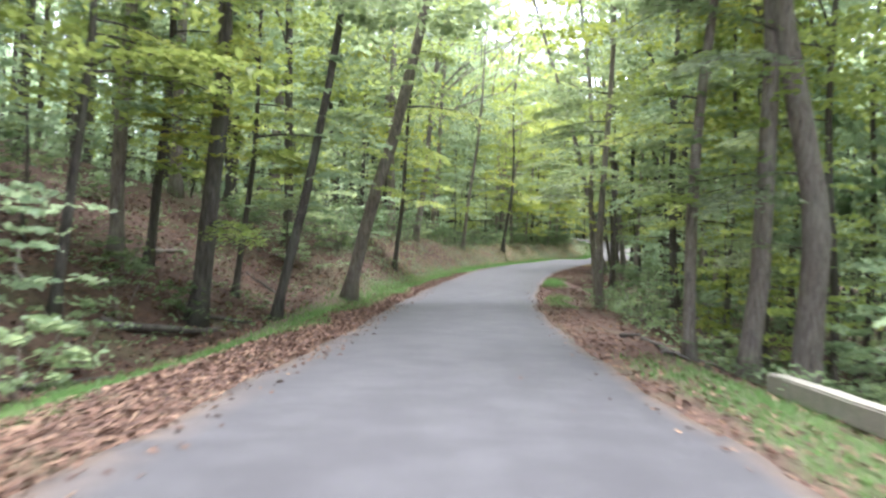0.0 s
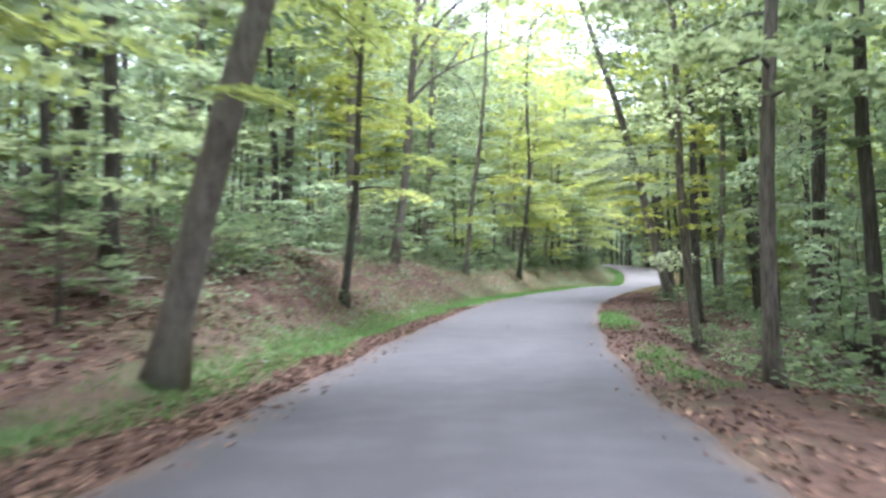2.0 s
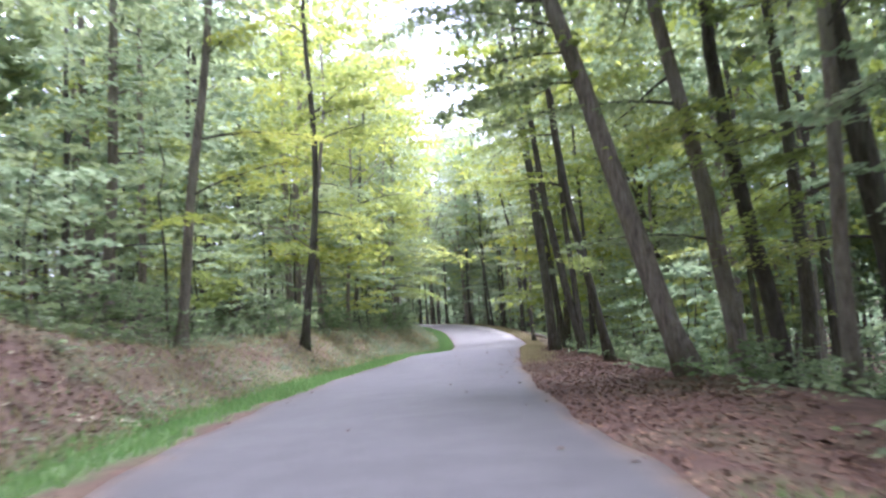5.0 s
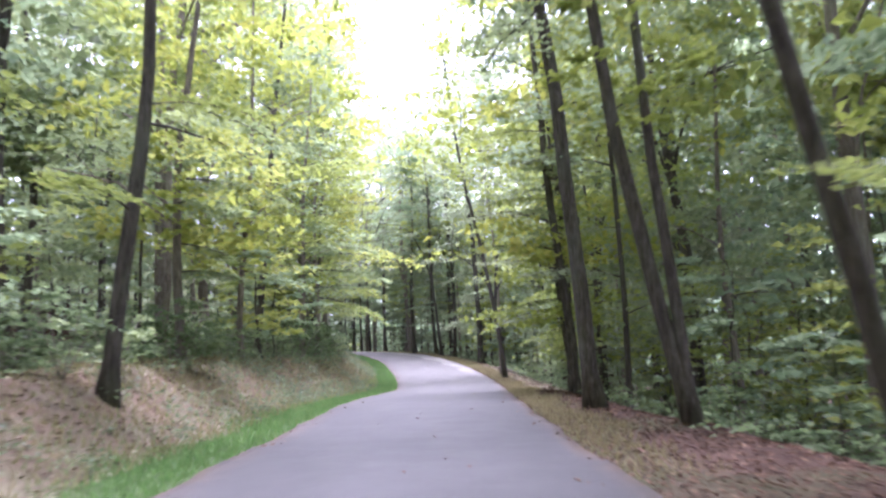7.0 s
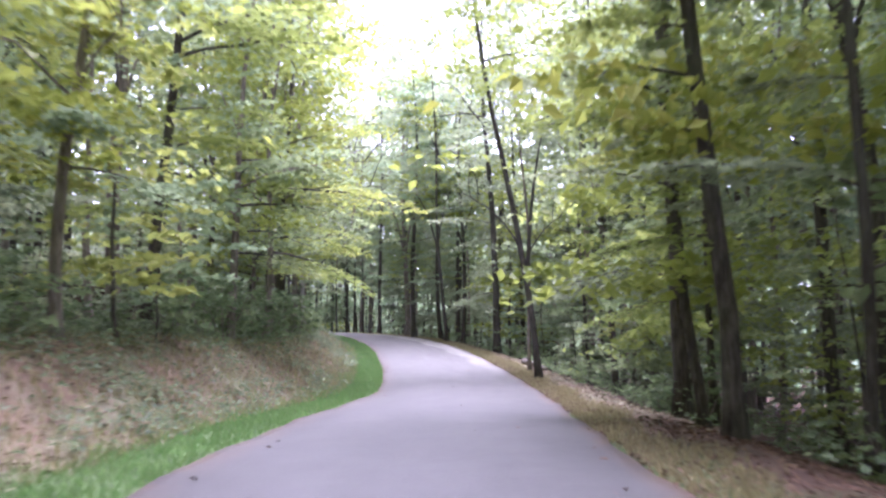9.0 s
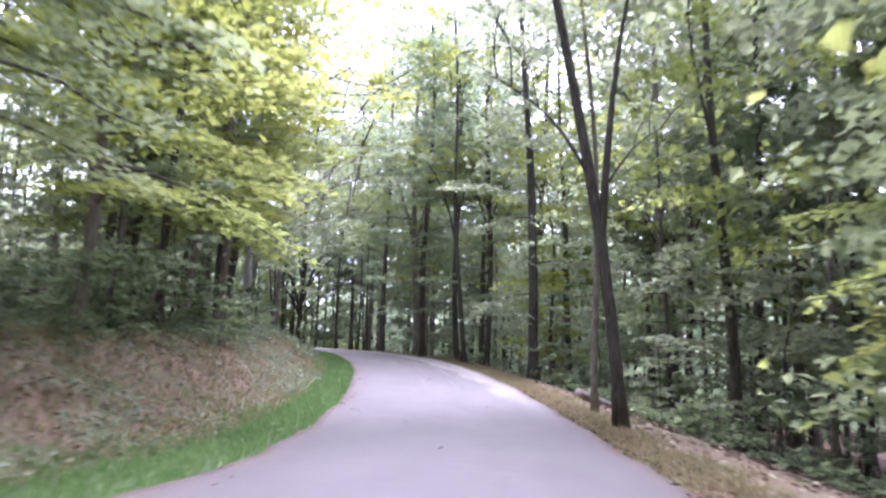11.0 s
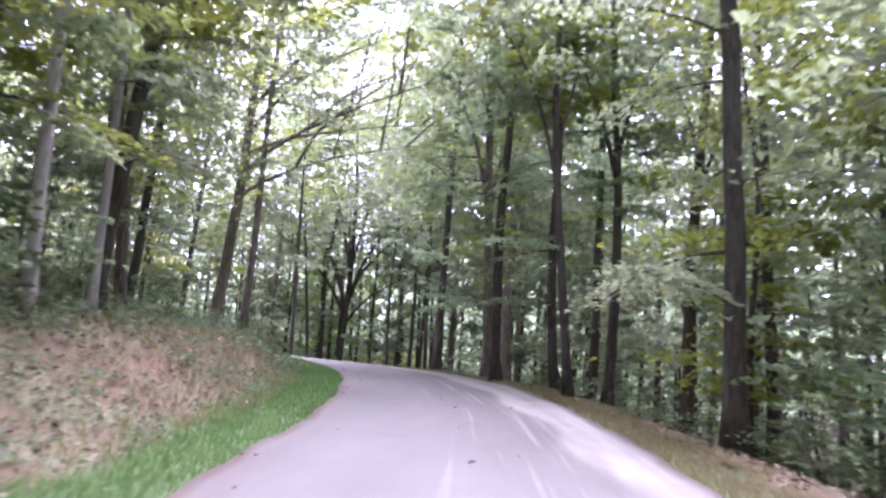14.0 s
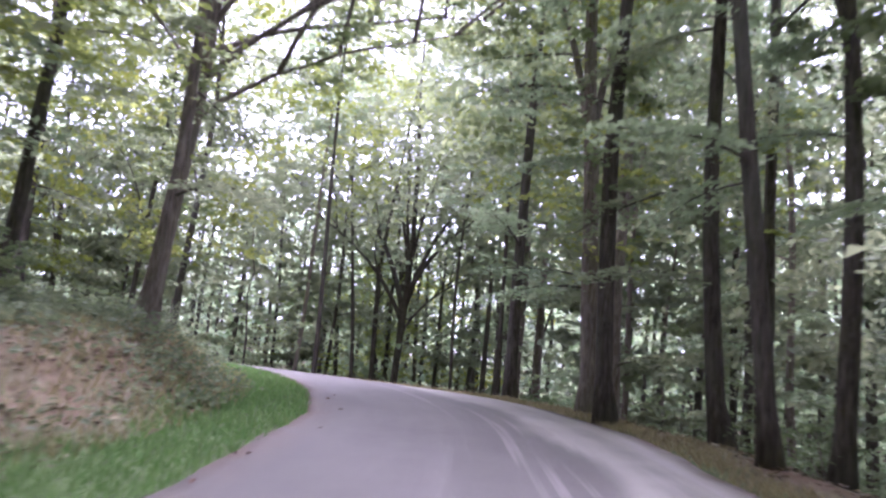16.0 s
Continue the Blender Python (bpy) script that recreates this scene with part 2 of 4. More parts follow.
def asphalt():
    m = Nodes("worn_asphalt", 0.7, 0.22)
    v = m.coords()
    grit, blotch = m.noise(v, 55, 3, 0.7), m.noise(v, 1.1, 4)
    along = m.noise(m.coords((1.1, 0.06, 1), "UV"), 1.6, 4)
    base = m.ramp(grit, [(0.3, (0.0258, 0.0245, 0.0242)), (0.55, (0.038, 0.0358, 0.035)), (0.8, (0.056, 0.053, 0.0516))])
    c = m.mix(m.math("MULTIPLY", m.ramp(blotch, [(0.42, (0, 0, 0)), (0.62, (1, 1, 1))]), 0.4), base, (0.066, 0.064, 0.062))
    c = m.mix(m.math("MULTIPLY", m.ramp(along, [(0.45, (0, 0, 0)), (0.65, (1, 1, 1))]), 0.2), c, (0.038, 0.035, 0.036))
    # paler worn asphalt, which also carries the brighter light further along
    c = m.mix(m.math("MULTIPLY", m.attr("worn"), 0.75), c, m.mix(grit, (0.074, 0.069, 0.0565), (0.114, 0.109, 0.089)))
    c = m.mix(m.math("MULTIPLY", m.attr("pale_band"), m.ramp(m.math("ADD", along, m.math("MULTIPLY", blotch, 0.4)), [(0.3, (0.25, 0.25, 0.25)), (0.75, (1, 1, 1))])), c, (0.233, 0.222, 0.186))
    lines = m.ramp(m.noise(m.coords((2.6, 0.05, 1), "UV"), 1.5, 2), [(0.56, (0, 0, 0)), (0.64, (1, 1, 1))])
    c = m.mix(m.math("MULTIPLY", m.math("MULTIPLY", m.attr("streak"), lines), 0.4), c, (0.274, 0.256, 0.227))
    c = m.mix(m.math("MULTIPLY", m.attr("edge"), m.ramp(blotch, [(0.35, (0.2, 0.2, 0.2)), (0.6, (1, 1, 1))])), c, (0.094, 0.064, 0.04))
    wear = m.ramp(m.noise(m.coords((0.9, 0.22, 1), "UV"), 0.9, 5, 0.7), [(0.35, (0.87, 0.87, 0.87)), (0.65, (1.06, 1.06, 1.06))])
    c = m.mix(1.0, c, wear, "MULTIPLY")
    m.colour(c).bump(grit, 0.35, 0.01)
    return m.mat


def timber():
    m = Nodes("weathered_timber", 0.85, 0.2)
    v = m.coords((0.6, 8, 8))
    grain, stain = m.noise(v, 4, 5), m.noise(m.coords(), 3, 4)
    c = m.ramp(grain, [(0.3, (0.128, 0.112, 0.084)), (0.55, (0.24, 0.22, 0.172)), (0.75, (0.344, 0.32, 0.264))])
    c = m.mix(m.math("MULTIPLY", m.ramp(stain, [(0.45, (0, 0, 0)), (0.65, (1, 1, 1))]), 0.5), c, (0.136, 0.152, 0.096))
    m.colour(c).bump(grain, 0.6, 0.015)
    return m.mat


TIMBER = timber()


# ---- helpers for meshes ----
def mesh_object(name, verts, faces, material, parent=None, smooth_shade=False, label=""):
    me = bpy.data.meshes.new(name)
    me.from_pydata(np.asarray(verts, float).tolist(), [], np.asarray(faces).tolist() if not isinstance(faces, list) else faces)
    if smooth_shade:
        me.polygons.foreach_set("use_smooth", [True] * len(me.polygons))
    me.materials.append(material)
    me.update()
    return link(name, me, parent, label)


def link(name, me, parent=None, label=""):
    ob = new(name, me)
    if parent is not None:
        ob.parent = parent
    return tagged(ob, label)


def mask(ob, name, values):
    at = ob.data.attributes.new(name, "FLOAT", "POINT")
    at.data.foreach_set("value", np.asarray(values, np.float32))


def tube(points, radii, sides=8, wobble=0.0, rng=None):
    """A tapered, closed tube along points."""
    p, r = np.array(points, float), np.array(radii, float)
    t = np.gradient(p, axis=0)
    t /= np.linalg.norm(t, axis=1)[:, None]
    ref = np.array([1.0, 0, 0]) if abs(t[:, 0]).mean() < 0.7 else np.array([0, 0, 1.0])
    a = np.cross(t, ref)
    a /= np.linalg.norm(a, axis=1)[:, None]
    b = np.cross(t, a)
    ang = np.linspace(0, 2 * np.pi, sides, endpoint=False)
    rr = r[:, None] * np.ones(sides)[None, :]
    if wobble:
        rr = rr * (1 + wobble * rng.normal(size=rr.shape))
    v = p[:, None, :] + rr[:, :, None] * (np.cos(ang)[None, :, None] * a[:, None, :] + np.sin(ang)[None, :, None] * b[:, None, :])
    k, n = len(p), sides
    f = [(i * n + j, (i + 1) * n + j, (i + 1) * n + (j + 1) % n, i * n + (j + 1) % n) for i in range(k - 1) for j in range(n)]
    f += [tuple(range(n)), tuple((k - 1) * n + j for j in reversed(range(n)))]
    return v.reshape(-1, 3), f


def leaves(centres, size, rng, tilt=0.6, spread=0.35):
    """Folded four-cornered leaves at the centres, mostly lying flat."""
    n = len(centres)
    normal = np.stack([rng.normal(0, tilt, n), rng.normal(0, tilt, n), np.ones(n)], axis=1)
    normal /= np.linalg.norm(normal, axis=1)[:, None]
    a = rng.uniform(0, 2 * np.pi, n)
    way = np.stack([np.cos(a), np.sin(a), np.zeros(n)], axis=1)
    way -= (way * normal).sum(axis=1)[:, None] * normal
    way /= np.linalg.norm(way, axis=1)[:, None]
    side = np.cross(normal, way)
    ln = size * rng.uniform(1 - spread, 1 + spread, n)[:, None]
    droop = normal * ln * rng.uniform(0.05, 0.2, n)[:, None]
    v = np.stack([centres - way * ln * 0.5, centres + side * ln * 0.32 + droop, centres + way * ln * 0.5, centres - side * ln * 0.32 + droop], axis=1)
    i = np.arange(n)[:, None] * 4
    f = np.concatenate([i + np.array([[0, 1, 2]]), i + np.array([[0, 2, 3]])], axis=1).reshape(-1, 3)
    return v.reshape(-1, 3), f


# ---- ground ----
def build_ground():
    near = np.concatenate([np.arange(-34, -9, 0.8), np.arange(-9, 9, 0.3), np.arange(9, 30.1, 0.8)])
    grow = 30 + 6 * (1.28 ** np.arange(1, 20) - 1) / 0.28
    u = np.concatenate([-(grow[::-1] + 4), near, grow])
    yy = np.concatenate([-40 - 8 * (1.3 ** np.arange(18, 0, -1) - 1) / 0.3, np.arange(-40, 200, 0.7), 200 + 8 * (1.3 ** np.arange(1, 19) - 1) / 0.3])
    mid = np.interp(yy, [-60, -10, 12, 32, 44, 60, 74, 86, 96, 112, 125, 136, 146, 230], [-1.2, 0, 0.2, 1.1, 2.4, 4.8, 8.2, 11.8, 14.9, 19.8, 23.6, 25.8, 26.9, 27.5])
    x = (mid[:, None] + u[None, :]).ravel()
    y = np.repeat(yy, len(u))
    z = ground_z(x, y)
    w = len(u)
    i = (np.arange(len(yy) - 1)[:, None] * w + np.arange(w - 1)[None, :]).ravel()
    ob = mesh_object("ground", np.stack([x, y, z], axis=1), np.stack([i, i + 1, i + w + 1, i + w], axis=1), ground_material(), smooth_shade=True)
    s, n, _ = road_near(x, y)
    d = edge_gap(s, n)
    jag = 0.4 * ripple(2.3 * x, 2.1 * y) + 0.3 * ripple(0.7 * y, 0.9 * x)
    left, right = n < 0, n >= 0
    grass = np.where(left, green_left(s, d + jag), green_right(s, d + jag))
    mask(ob, "grass", grass)
    straw = np.where(left, smooth(58, 100, s) * (1 - smooth(5.0, 8.0, d)), smooth(88, 112, s) * (1 - smooth(2.0, 3.5, d)))
    mask(ob, "straw", np.clip(straw + 0.25 * ripple(x * 1.3, y), 0, 1) * (straw > 0.02))
    return tagged(ob, "forest floor of brown leaf litter and grassy verges sloping across", "ground", kind="structure")


def green_left(s, d):
    inner = np.interp(s, [18, 34, 50, 68, 82], [1.35, 0.75, 0.5, 0.15, -0.6])
    outer = np.interp(s, [18, 34, 50, 100, 130, 160], [1.95, 2.0, 1.9, 1.5, 1.65, 1.7])
    return smooth(0, 0.3, d - inner) * (1 - 0.85 * smooth(-0.35, 0.25, d - outer) - 0.15 * smooth(0.2, 1.4, d - outer))


def green_right(s, d):
    one = 0.6 * (1 - smooth(14, 20, s)) * smooth(0.4, 0.8, d) * (1 - smooth(1.6, 2.4, d))
    two = (smooth(33, 36, s) * (1 - smooth(40, 43, s)) * smooth(0.4, 0.6, d) * 0.8 + smooth(46, 49, s) * (1 - smooth(53, 57, s)) * smooth(-0.1, 0.1, d)) * (1 - smooth(0.9, 1.5, d))
    three = smooth(70, 92, s) * smooth(-0.7, -0.5, d) * (1 - smooth(0.7, 1.4, d)) * 0.8
    return one + two + three


def build_road():
    across = np.array([-2.85, -2.8, -2.6, -2.2, -1.6, -0.8, 0, 0.5, 0.8, 1.0, 1.15, 1.3, 1.45, 1.6, 1.8, 2.2, 2.45, 2.6, 2.8, 2.85])
    crown = 0.045 * (1 - (across / HALF) ** 2)
    crown[[0, -1]] = -0.16
    k, w = len(ROAD), len(across)
    nx, ny = ROAD_T[:, 1], -ROAD_T[:, 0]
    wob = np.sin(ROAD_S * 0.9) * 0.05 + np.sin(ROAD_S * 2.3 + 1) * 0.03
    off = across[None, :] + wob[:, None] * (abs(across)[None, :] > 2.5)
    off = off - inset(ROAD_S)[:, None] * np.clip(across / HALF, 0, 1)[None, :] + inset_left(ROAD_S)[:, None] * np.clip(-across / HALF, 0, 1)[None, :]
    v = np.stack([ROAD[:, 0:1] + nx[:, None] * off, ROAD[:, 1:2] + ny[:, None] * off, ROAD[:, 2:3] + crown[None, :]], axis=2)
    i = (np.arange(k - 1)[:, None] * w + np.arange(w - 1)[None, :]).ravel()
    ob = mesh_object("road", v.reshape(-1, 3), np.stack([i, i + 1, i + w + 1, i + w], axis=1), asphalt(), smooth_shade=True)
    uv = ob.data.uv_layers.new(name="UVMap")
    idx = np.empty(len(ob.data.loops), int)
    ob.data.loops.foreach_get("vertex_index", idx)
    flat = np.stack([np.tile(across, k), np.repeat(ROAD_S, w)], axis=1)
    uv.data.foreach_set("uv", flat[idx].astype(np.float32).ravel())
    s = flat[:, 1]
    # wear, plus the early shade and later open light put into the colour
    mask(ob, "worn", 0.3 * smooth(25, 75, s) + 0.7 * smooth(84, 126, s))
    inner = 1.4 - 0.035 * (s - 144) + 0.2 * np.sin(s * 0.8)  # where the pale strip along the outer side begins
    mask(ob, "pale_band", smooth(112, 134, s) * (0.12 + 0.88 * smooth(118, 146, s) * smooth(-0.15, 0.15, flat[:, 0] - inner) * (1 - smooth(2.5, 2.75, flat[:, 0]))))
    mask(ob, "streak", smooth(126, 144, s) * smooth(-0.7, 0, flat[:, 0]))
    mask(ob, "edge", smooth(2.45, 2.8, abs(flat[:, 0])))
    return tagged(ob, "narrow grey asphalt park road without markings", "road", kind="structure")


build_ground()
build_road()


# ---- trees ----
def limb_mesh(seed, length, rise):
    rng = np.random.default_rng(seed)
    n = 8
    u = np.linspace(0, 1, n)
    side = np.cumsum(rng.normal(0, 0.09, n)) * length * u
    pts = np.stack([u * length, side, rise * length * (1.7 * u - 0.95 * u * u) + np.cumsum(rng.normal(0, 0.012, n)) * length], axis=1)
    pts[0] = 0
    v, f = tube(pts, np.linspace(1, 0.14, n) * 0.015 * length ** 0.9, 5)
    vs, fs, at = [v], list(f), len(v)
    for k in range(5):
        b = 2 + k % (n - 3)
        a = (-1) ** k * rng.uniform(0.35, 1.0)
        ln = length * rng.uniform(0.3, 0.55) * (1.1 - u[b] * 0.5)
        w = np.linspace(0, 1, 4)
        tw = pts[b] + np.stack([w * ln * math.cos(a), w * ln * math.sin(a), ln * (rng.uniform(0.1, 0.6) * w - 0.25 * w * w)], axis=1)
        tv, tf = tube(tw, np.linspace(0.5, 0.1, 4) * 0.015 * length ** 0.9 * (1.2 - u[b]), 4)
        vs.append(tv)
        fs += [tuple(i + at for i in q) for q in tf]
        at += len(tv)
    me = bpy.data.meshes.new("limb")
    me.from_pydata(np.concatenate(vs).tolist(), [], fs)
    me.polygons.foreach_set("use_smooth", [True] * len(me.polygons))
    return me


LIMB_MESHES = {}
for tone in BARK:
    LIMB_MESHES[tone] = []
    for k in range(5):
        me = limb_mesh(40 + k, 1.0 * (3.2 + 0.6 * k), (0.35, 0.7, 0.5, 0.9, 0.25)[k])
        me.materials.append(BARK[tone])
        LIMB_MESHES[tone].append(me)


def crown_mesh(seed, width, height, sprays, per, size, flat, material, low_bias=1.0):
    """Leaf sprays in layers about an upright axis; z runs from 0 to height."""
    rng = np.random.default_rng(seed)
    z = height * rng.uniform(0, 1, sprays) ** low_bias
    shape = np.sin(np.pi * np.clip(0.12 + 0.74 * z / height, 0, 1)) ** 0.65
    a = rng.uniform(0, 2 * np.pi, sprays)
    lop = 1 + 0.3 * np.cos(a - rng.uniform(0, 6))
    r = width * shape * lop * np.sqrt(rng.uniform(0.05, 1, sprays))
    c = np.stack([r * np.cos(a), r * np.sin(a), z], axis=1)
    wide = rng.uniform(0.45, 1.0, sprays) * width * 0.2
    parts = []
    for k in range(sprays):
        n = int(per * rng.uniform(0.6, 1.4))
        q = rng.normal(0, 1, (n, 3)) * np.array([wide[k] * 1.15, wide[k] * 0.65, wide[k] * flat])
        t = a[k] + rng.normal(0, 0.4)
        q = np.stack([q[:, 0] * math.cos(t) - q[:, 1] * math.sin(t), q[:, 0] * math.sin(t) + q[:, 1] * math.cos(t), q[:, 2] - 0.12 * abs(q[:, 0])], axis=1)
        parts.append(c[k] + q)
    v, f = leaves(np.concatenate(parts), size, rng)
    me = bpy.data.meshes.new("crown")
    me.from_pydata(v.tolist(), [], f.tolist())
    me.materials.append(material)
    return me


def crown_set(first, per, size, kinds):
    return [crown_mesh(first + k, (3.7, 4.3, 3.3, 4.6, 3.9, 4.1)[k], (11, 12, 10, 12, 13, 11)[k], 70, per, size, 0.16, LEAF[kinds[k]]) for k in range(6)]


CROWNS = crown_set(60, 44, 0.27, ("lime", "canopy", "cool", "lime", "yellow", "canopy"))
DULL_CROWNS = crown_set(60, 44, 0.27, ("dull", "lime", "cool", "dull", "yellow", "dull"))
FAR_CROWNS = crown_set(70, 28, 0.43, ("canopy", "cool", "cool", "lime", "yellow", "canopy"))
FAR_DULL_CROWNS = crown_set(70, 28, 0.46, ("dull", "cool", "dull", "dull", "canopy", "dull"))
TWIGS = [crown_mesh(80 + k, (2.0, 2.6, 1.7, 2.3)[k], (6, 7, 5, 8)[k], 26, 26, 0.25, 0.14, LEAF[("canopy", "cool", "yellow", "lime")[k]]) for k in range(4)]


def bough_mesh(seed, length, size, material, tone):
    """A flat, drooping spray: a thin branch with side twigs that carry leaves in one layer."""
    rng = np.random.default_rng(seed)
    u = np.linspace(0, 1, 6)
    sag = lambda w: length * (0.16 * w - 0.26 * w * w)
    side = np.cumsum(rng.normal(0, 0.04, 6)) * length * u
    line = np.stack([u * length, side, sag(u)], axis=1)
    v, f = tube(line, (1 - 0.85 * u) * 0.011 * length + 0.003, 5)
    vs, fs, at = [v], list(f), len(v)
    spots_on = []
    for k in range(9):
        w = 0.2 + 0.78 * k / 8
        p = np.array([np.interp(w, u, line[:, i]) for i in range(3)])
        a = (-1) ** k * rng.uniform(0.6, 1.05) if k < 8 else 0.0
        ln = length * rng.uniform(0.32, 0.48) * (1.15 - 0.75 * w)
        q = np.linspace(0, 1, 4)
        tw = p + np.stack([q * ln * math.cos(a), q * ln * math.sin(a), -0.22 * ln * q * q + 0.03 * ln * q], axis=1)
        tv, tf = tube(tw, 0.006 * (1 - 0.7 * q) + 0.001, 3)
        vs.append(tv)
        fs += [tuple(i + at for i in g) for g in tf]
        at += len(tv)
        m = int(15 + 44 * ln / length * length ** 0.5)
        w2 = rng.uniform(0.1, 1.08, m)
        spread = rng.normal(0, 0.13 * length ** 0.5, m)
        spots_on.append(p + np.stack([w2 * ln * math.cos(a) - spread * math.sin(a), w2 * ln * math.sin(a) + spread * math.cos(a), -0.22 * ln * w2 * w2 - 0.25 * abs(spread) + rng.normal(0, 0.035, m)], axis=1))
    bark_faces = len(fs)
    lv, lf = leaves(np.concatenate(spots_on), size, rng, 0.3)
    me = bpy.data.meshes.new("bough")
    me.from_pydata(np.concatenate(vs + [lv]).tolist(), [], fs + (lf + at).tolist())
    me.materials.append(BARK[tone])
    me.materials.append(material)
    me.polygons.foreach_set("material_index", [0] * bark_faces + [1] * len(lf))
    return me


BOUGHS = {kind: [bough_mesh(700 + 10 * j + k, (2.2, 2.8, 3.4, 2.5)[k], 0.155, LEAF[kind], "dark") for k in range(4)] for j, kind in enumerate(("lime", "canopy", "cool", "dull", "yellow"))}


def add_boughs(root, pts, h, count, kind, rng, toward, low=2.6, high=0.5, spread=1.0):
    """Leafy side branches in layers, most of them on the side of the light."""
    for k in range(count):
        z = low + (high * h - low) * (k + rng.uniform(0, 1)) / count
        p = [np.interp(z, pts[:, 2], pts[:, i]) for i in range(3)]
        a = rng.uniform(0, 6.28) if toward is None else toward + rng.normal(0, 1.0)
        g = spread * rng.uniform(0.75, 1.15)
        ob = tagged(link("bough", BOUGHS[kind][rng.integers(4)], root), kind="stuff")
        ob.matrix_local = Matrix.LocRotScale(p, Euler((rng.normal(0, 0.12), rng.normal(0.0, 0.12), a)), (g, g, g))


def trunk(name, r, h, lean, bend, tone, rng, parent, curve=()):
    n = 13
    u = np.linspace(0, 1, n) ** 1.25
    z = u * h
    bow, turn = rng.uniform(0.05, 0.22, 2), rng.uniform(0, 2 * np.pi, 2)
    bx = bend * np.sin(u * 2 * np.pi * 1.1) + bow[0] * np.sin(u * 7.5 + turn[0]) + np.cumsum(rng.normal(0, 0.05, n)) * r * 3
    by = bow[1] * np.sin(u * 7.5 + turn[1]) + np.cumsum(rng.normal(0, 0.05, n)) * r * 3
    if curve:
        n = 22
        u = np.linspace(0, 1, n) ** 1.25
        z = u * h
        bx, by = np.interp(z, [c[0] for c in curve], [c[1] for c in curve]), 0.0 * z
        bx[1:-1] = 0.25 * bx[:-2] + 0.5 * bx[1:-1] + 0.25 * bx[2:]
    x, y = lean[0] * z + bx - bx[0], lean[1] * z + by - by[0]
    rad = r * (1 - 0.72 * u) * (1 + 0.55 * np.exp(-z / 0.28))
    pts = np.stack([x, y, z - 0.15], axis=1)
    v, f = tube(pts, rad, 10, 0.035, rng)
    mesh_object(name, v, f, BARK[tone], parent, True)
    return pts, rad


def tree(x, y, r, h, lean=(0, 0), tone="brown", bend=0.0, crown=None, low=0.42, limbs=4, fork=None, label="", base=None, far=False, dull=None, reach=(), bare=False, stems=(), boughs=5, leafage=None, spread=1.0, curve=(), bough_low=2.6):
    """One forest tree: a tapered trunk with limbs and a crown, standing on the ground."""
    rng = np.random.default_rng(int(abs(x * 131 + y * 17)))
    root = new("tree")
    root.location = (x, y, float(ground_z(x, y)[0]) if base is None else base)
    pts, rad = trunk("trunk", r, h, lean, bend, tone, rng, root, curve)
    if fork:
        trunk("trunk", r * 0.8, h * 0.9, fork, 0.05, tone, rng, root)
    for k in range(limbs):
        u = rng.uniform(low, 0.85)
        p = [np.interp(u * h, pts[:, 2], pts[:, i]) for i in range(3)]
        ob = link("limb", LIMB_MESHES[tone][rng.integers(5)], root)
        sc = rng.uniform(0.8, 1.2) * min(1.3, r / 0.2) * (1.1 - 0.4 * u)
        ob.matrix_local = Matrix.LocRotScale(p, Euler((0, 0, rng.uniform(0, 6.28))), (sc, sc, sc))
    for height, turn, out, up, thick in stems:
        p = np.array([np.interp(height, pts[:, 2], pts[:, i]) for i in range(3)])
        u = np.linspace(0, 1, 11)
        sway = np.cumsum(rng.normal(0, 0.03, 11)) * out * u
        sx, sy = math.cos(radians(turn)), math.sin(radians(turn))
        arc = out * (0.5 * u + 0.5 * u ** 2)
        line = p + np.stack([arc * sx - sway * sy, arc * sy + sway * sx, up * (1.35 * u - 0.35 * u * u)], axis=1)
        v, f = tube(line, thick * (1 - 0.82 * u), 7)
        branch = mesh_object("limb", v, f, BARK[tone], root, True)
        for j in (4, 6, 8, 9):
            tw = link("twig", LIMB_MESHES[tone][(j + int(abs(turn))) % 5], branch)
            g = 0.13 * out * rng.uniform(0.7, 1.2)
            tw.matrix_local = Matrix.LocRotScale(line[j], Euler((0, -0.5, radians(turn) + rng.uniform(-1, 1))), (g, g, g))
        for j in () if bare or base is not None else (6, 10):
            tw = tagged(link("low_foliage", TWIGS[rng.integers(4)], root), kind="stuff")
            tw.matrix_local = Matrix.LocRotScale(line[j] - np.array([0, 0, 0.9]), Euler((0, 0, rng.uniform(0, 6.28))), (0.75, 0.75, 0.3))
    for height, turn, length, rise in reach:
        p = [np.interp(height, pts[:, 2], pts[:, i]) for i in range(3)]
        ob = link("limb", LIMB_MESHES[tone][(0, 2, 1, 3)[min(3, int(rise * 3.9))]], root)
        g = length / (3.2, 4.4, 3.8, 5.0)[min(3, int(rise * 3.9))]
        steep = rise / 0.9 if rise > 0.9 else rise / 0.35 if rise < 0.2 else 1.0
        ob.matrix_local = Matrix.LocRotScale(p, Euler((0, 0, radians(turn))), (g, g, g * steep))
        for far_out in () if bare else (0.55, 0.95):
            tip = Vector(p) + Vector((math.cos(radians(turn)), math.sin(radians(turn)), 0)) * length * far_out
            tip.z += rise * length * 0.7 - 0.8
            tw = tagged(link("low_foliage", TWIGS[rng.integers(4)], root), kind="stuff")
            tw.matrix_local = Matrix.LocRotScale(tip, Euler((0, 0, rng.uniform(0, 6.28))), (0.8, 0.8, 0.25))
    k = rng.integers(6) if crown is None else crown
    if dull is None:
        dull = y > 140 or y > 105 and x > 20
    sets = (FAR_DULL_CROWNS if dull else FAR_CROWNS) if far else (DULL_CROWNS if dull else CROWNS)
    cr = tagged(link("crown", sets[k], root), kind="stuff")
    zc = low * h
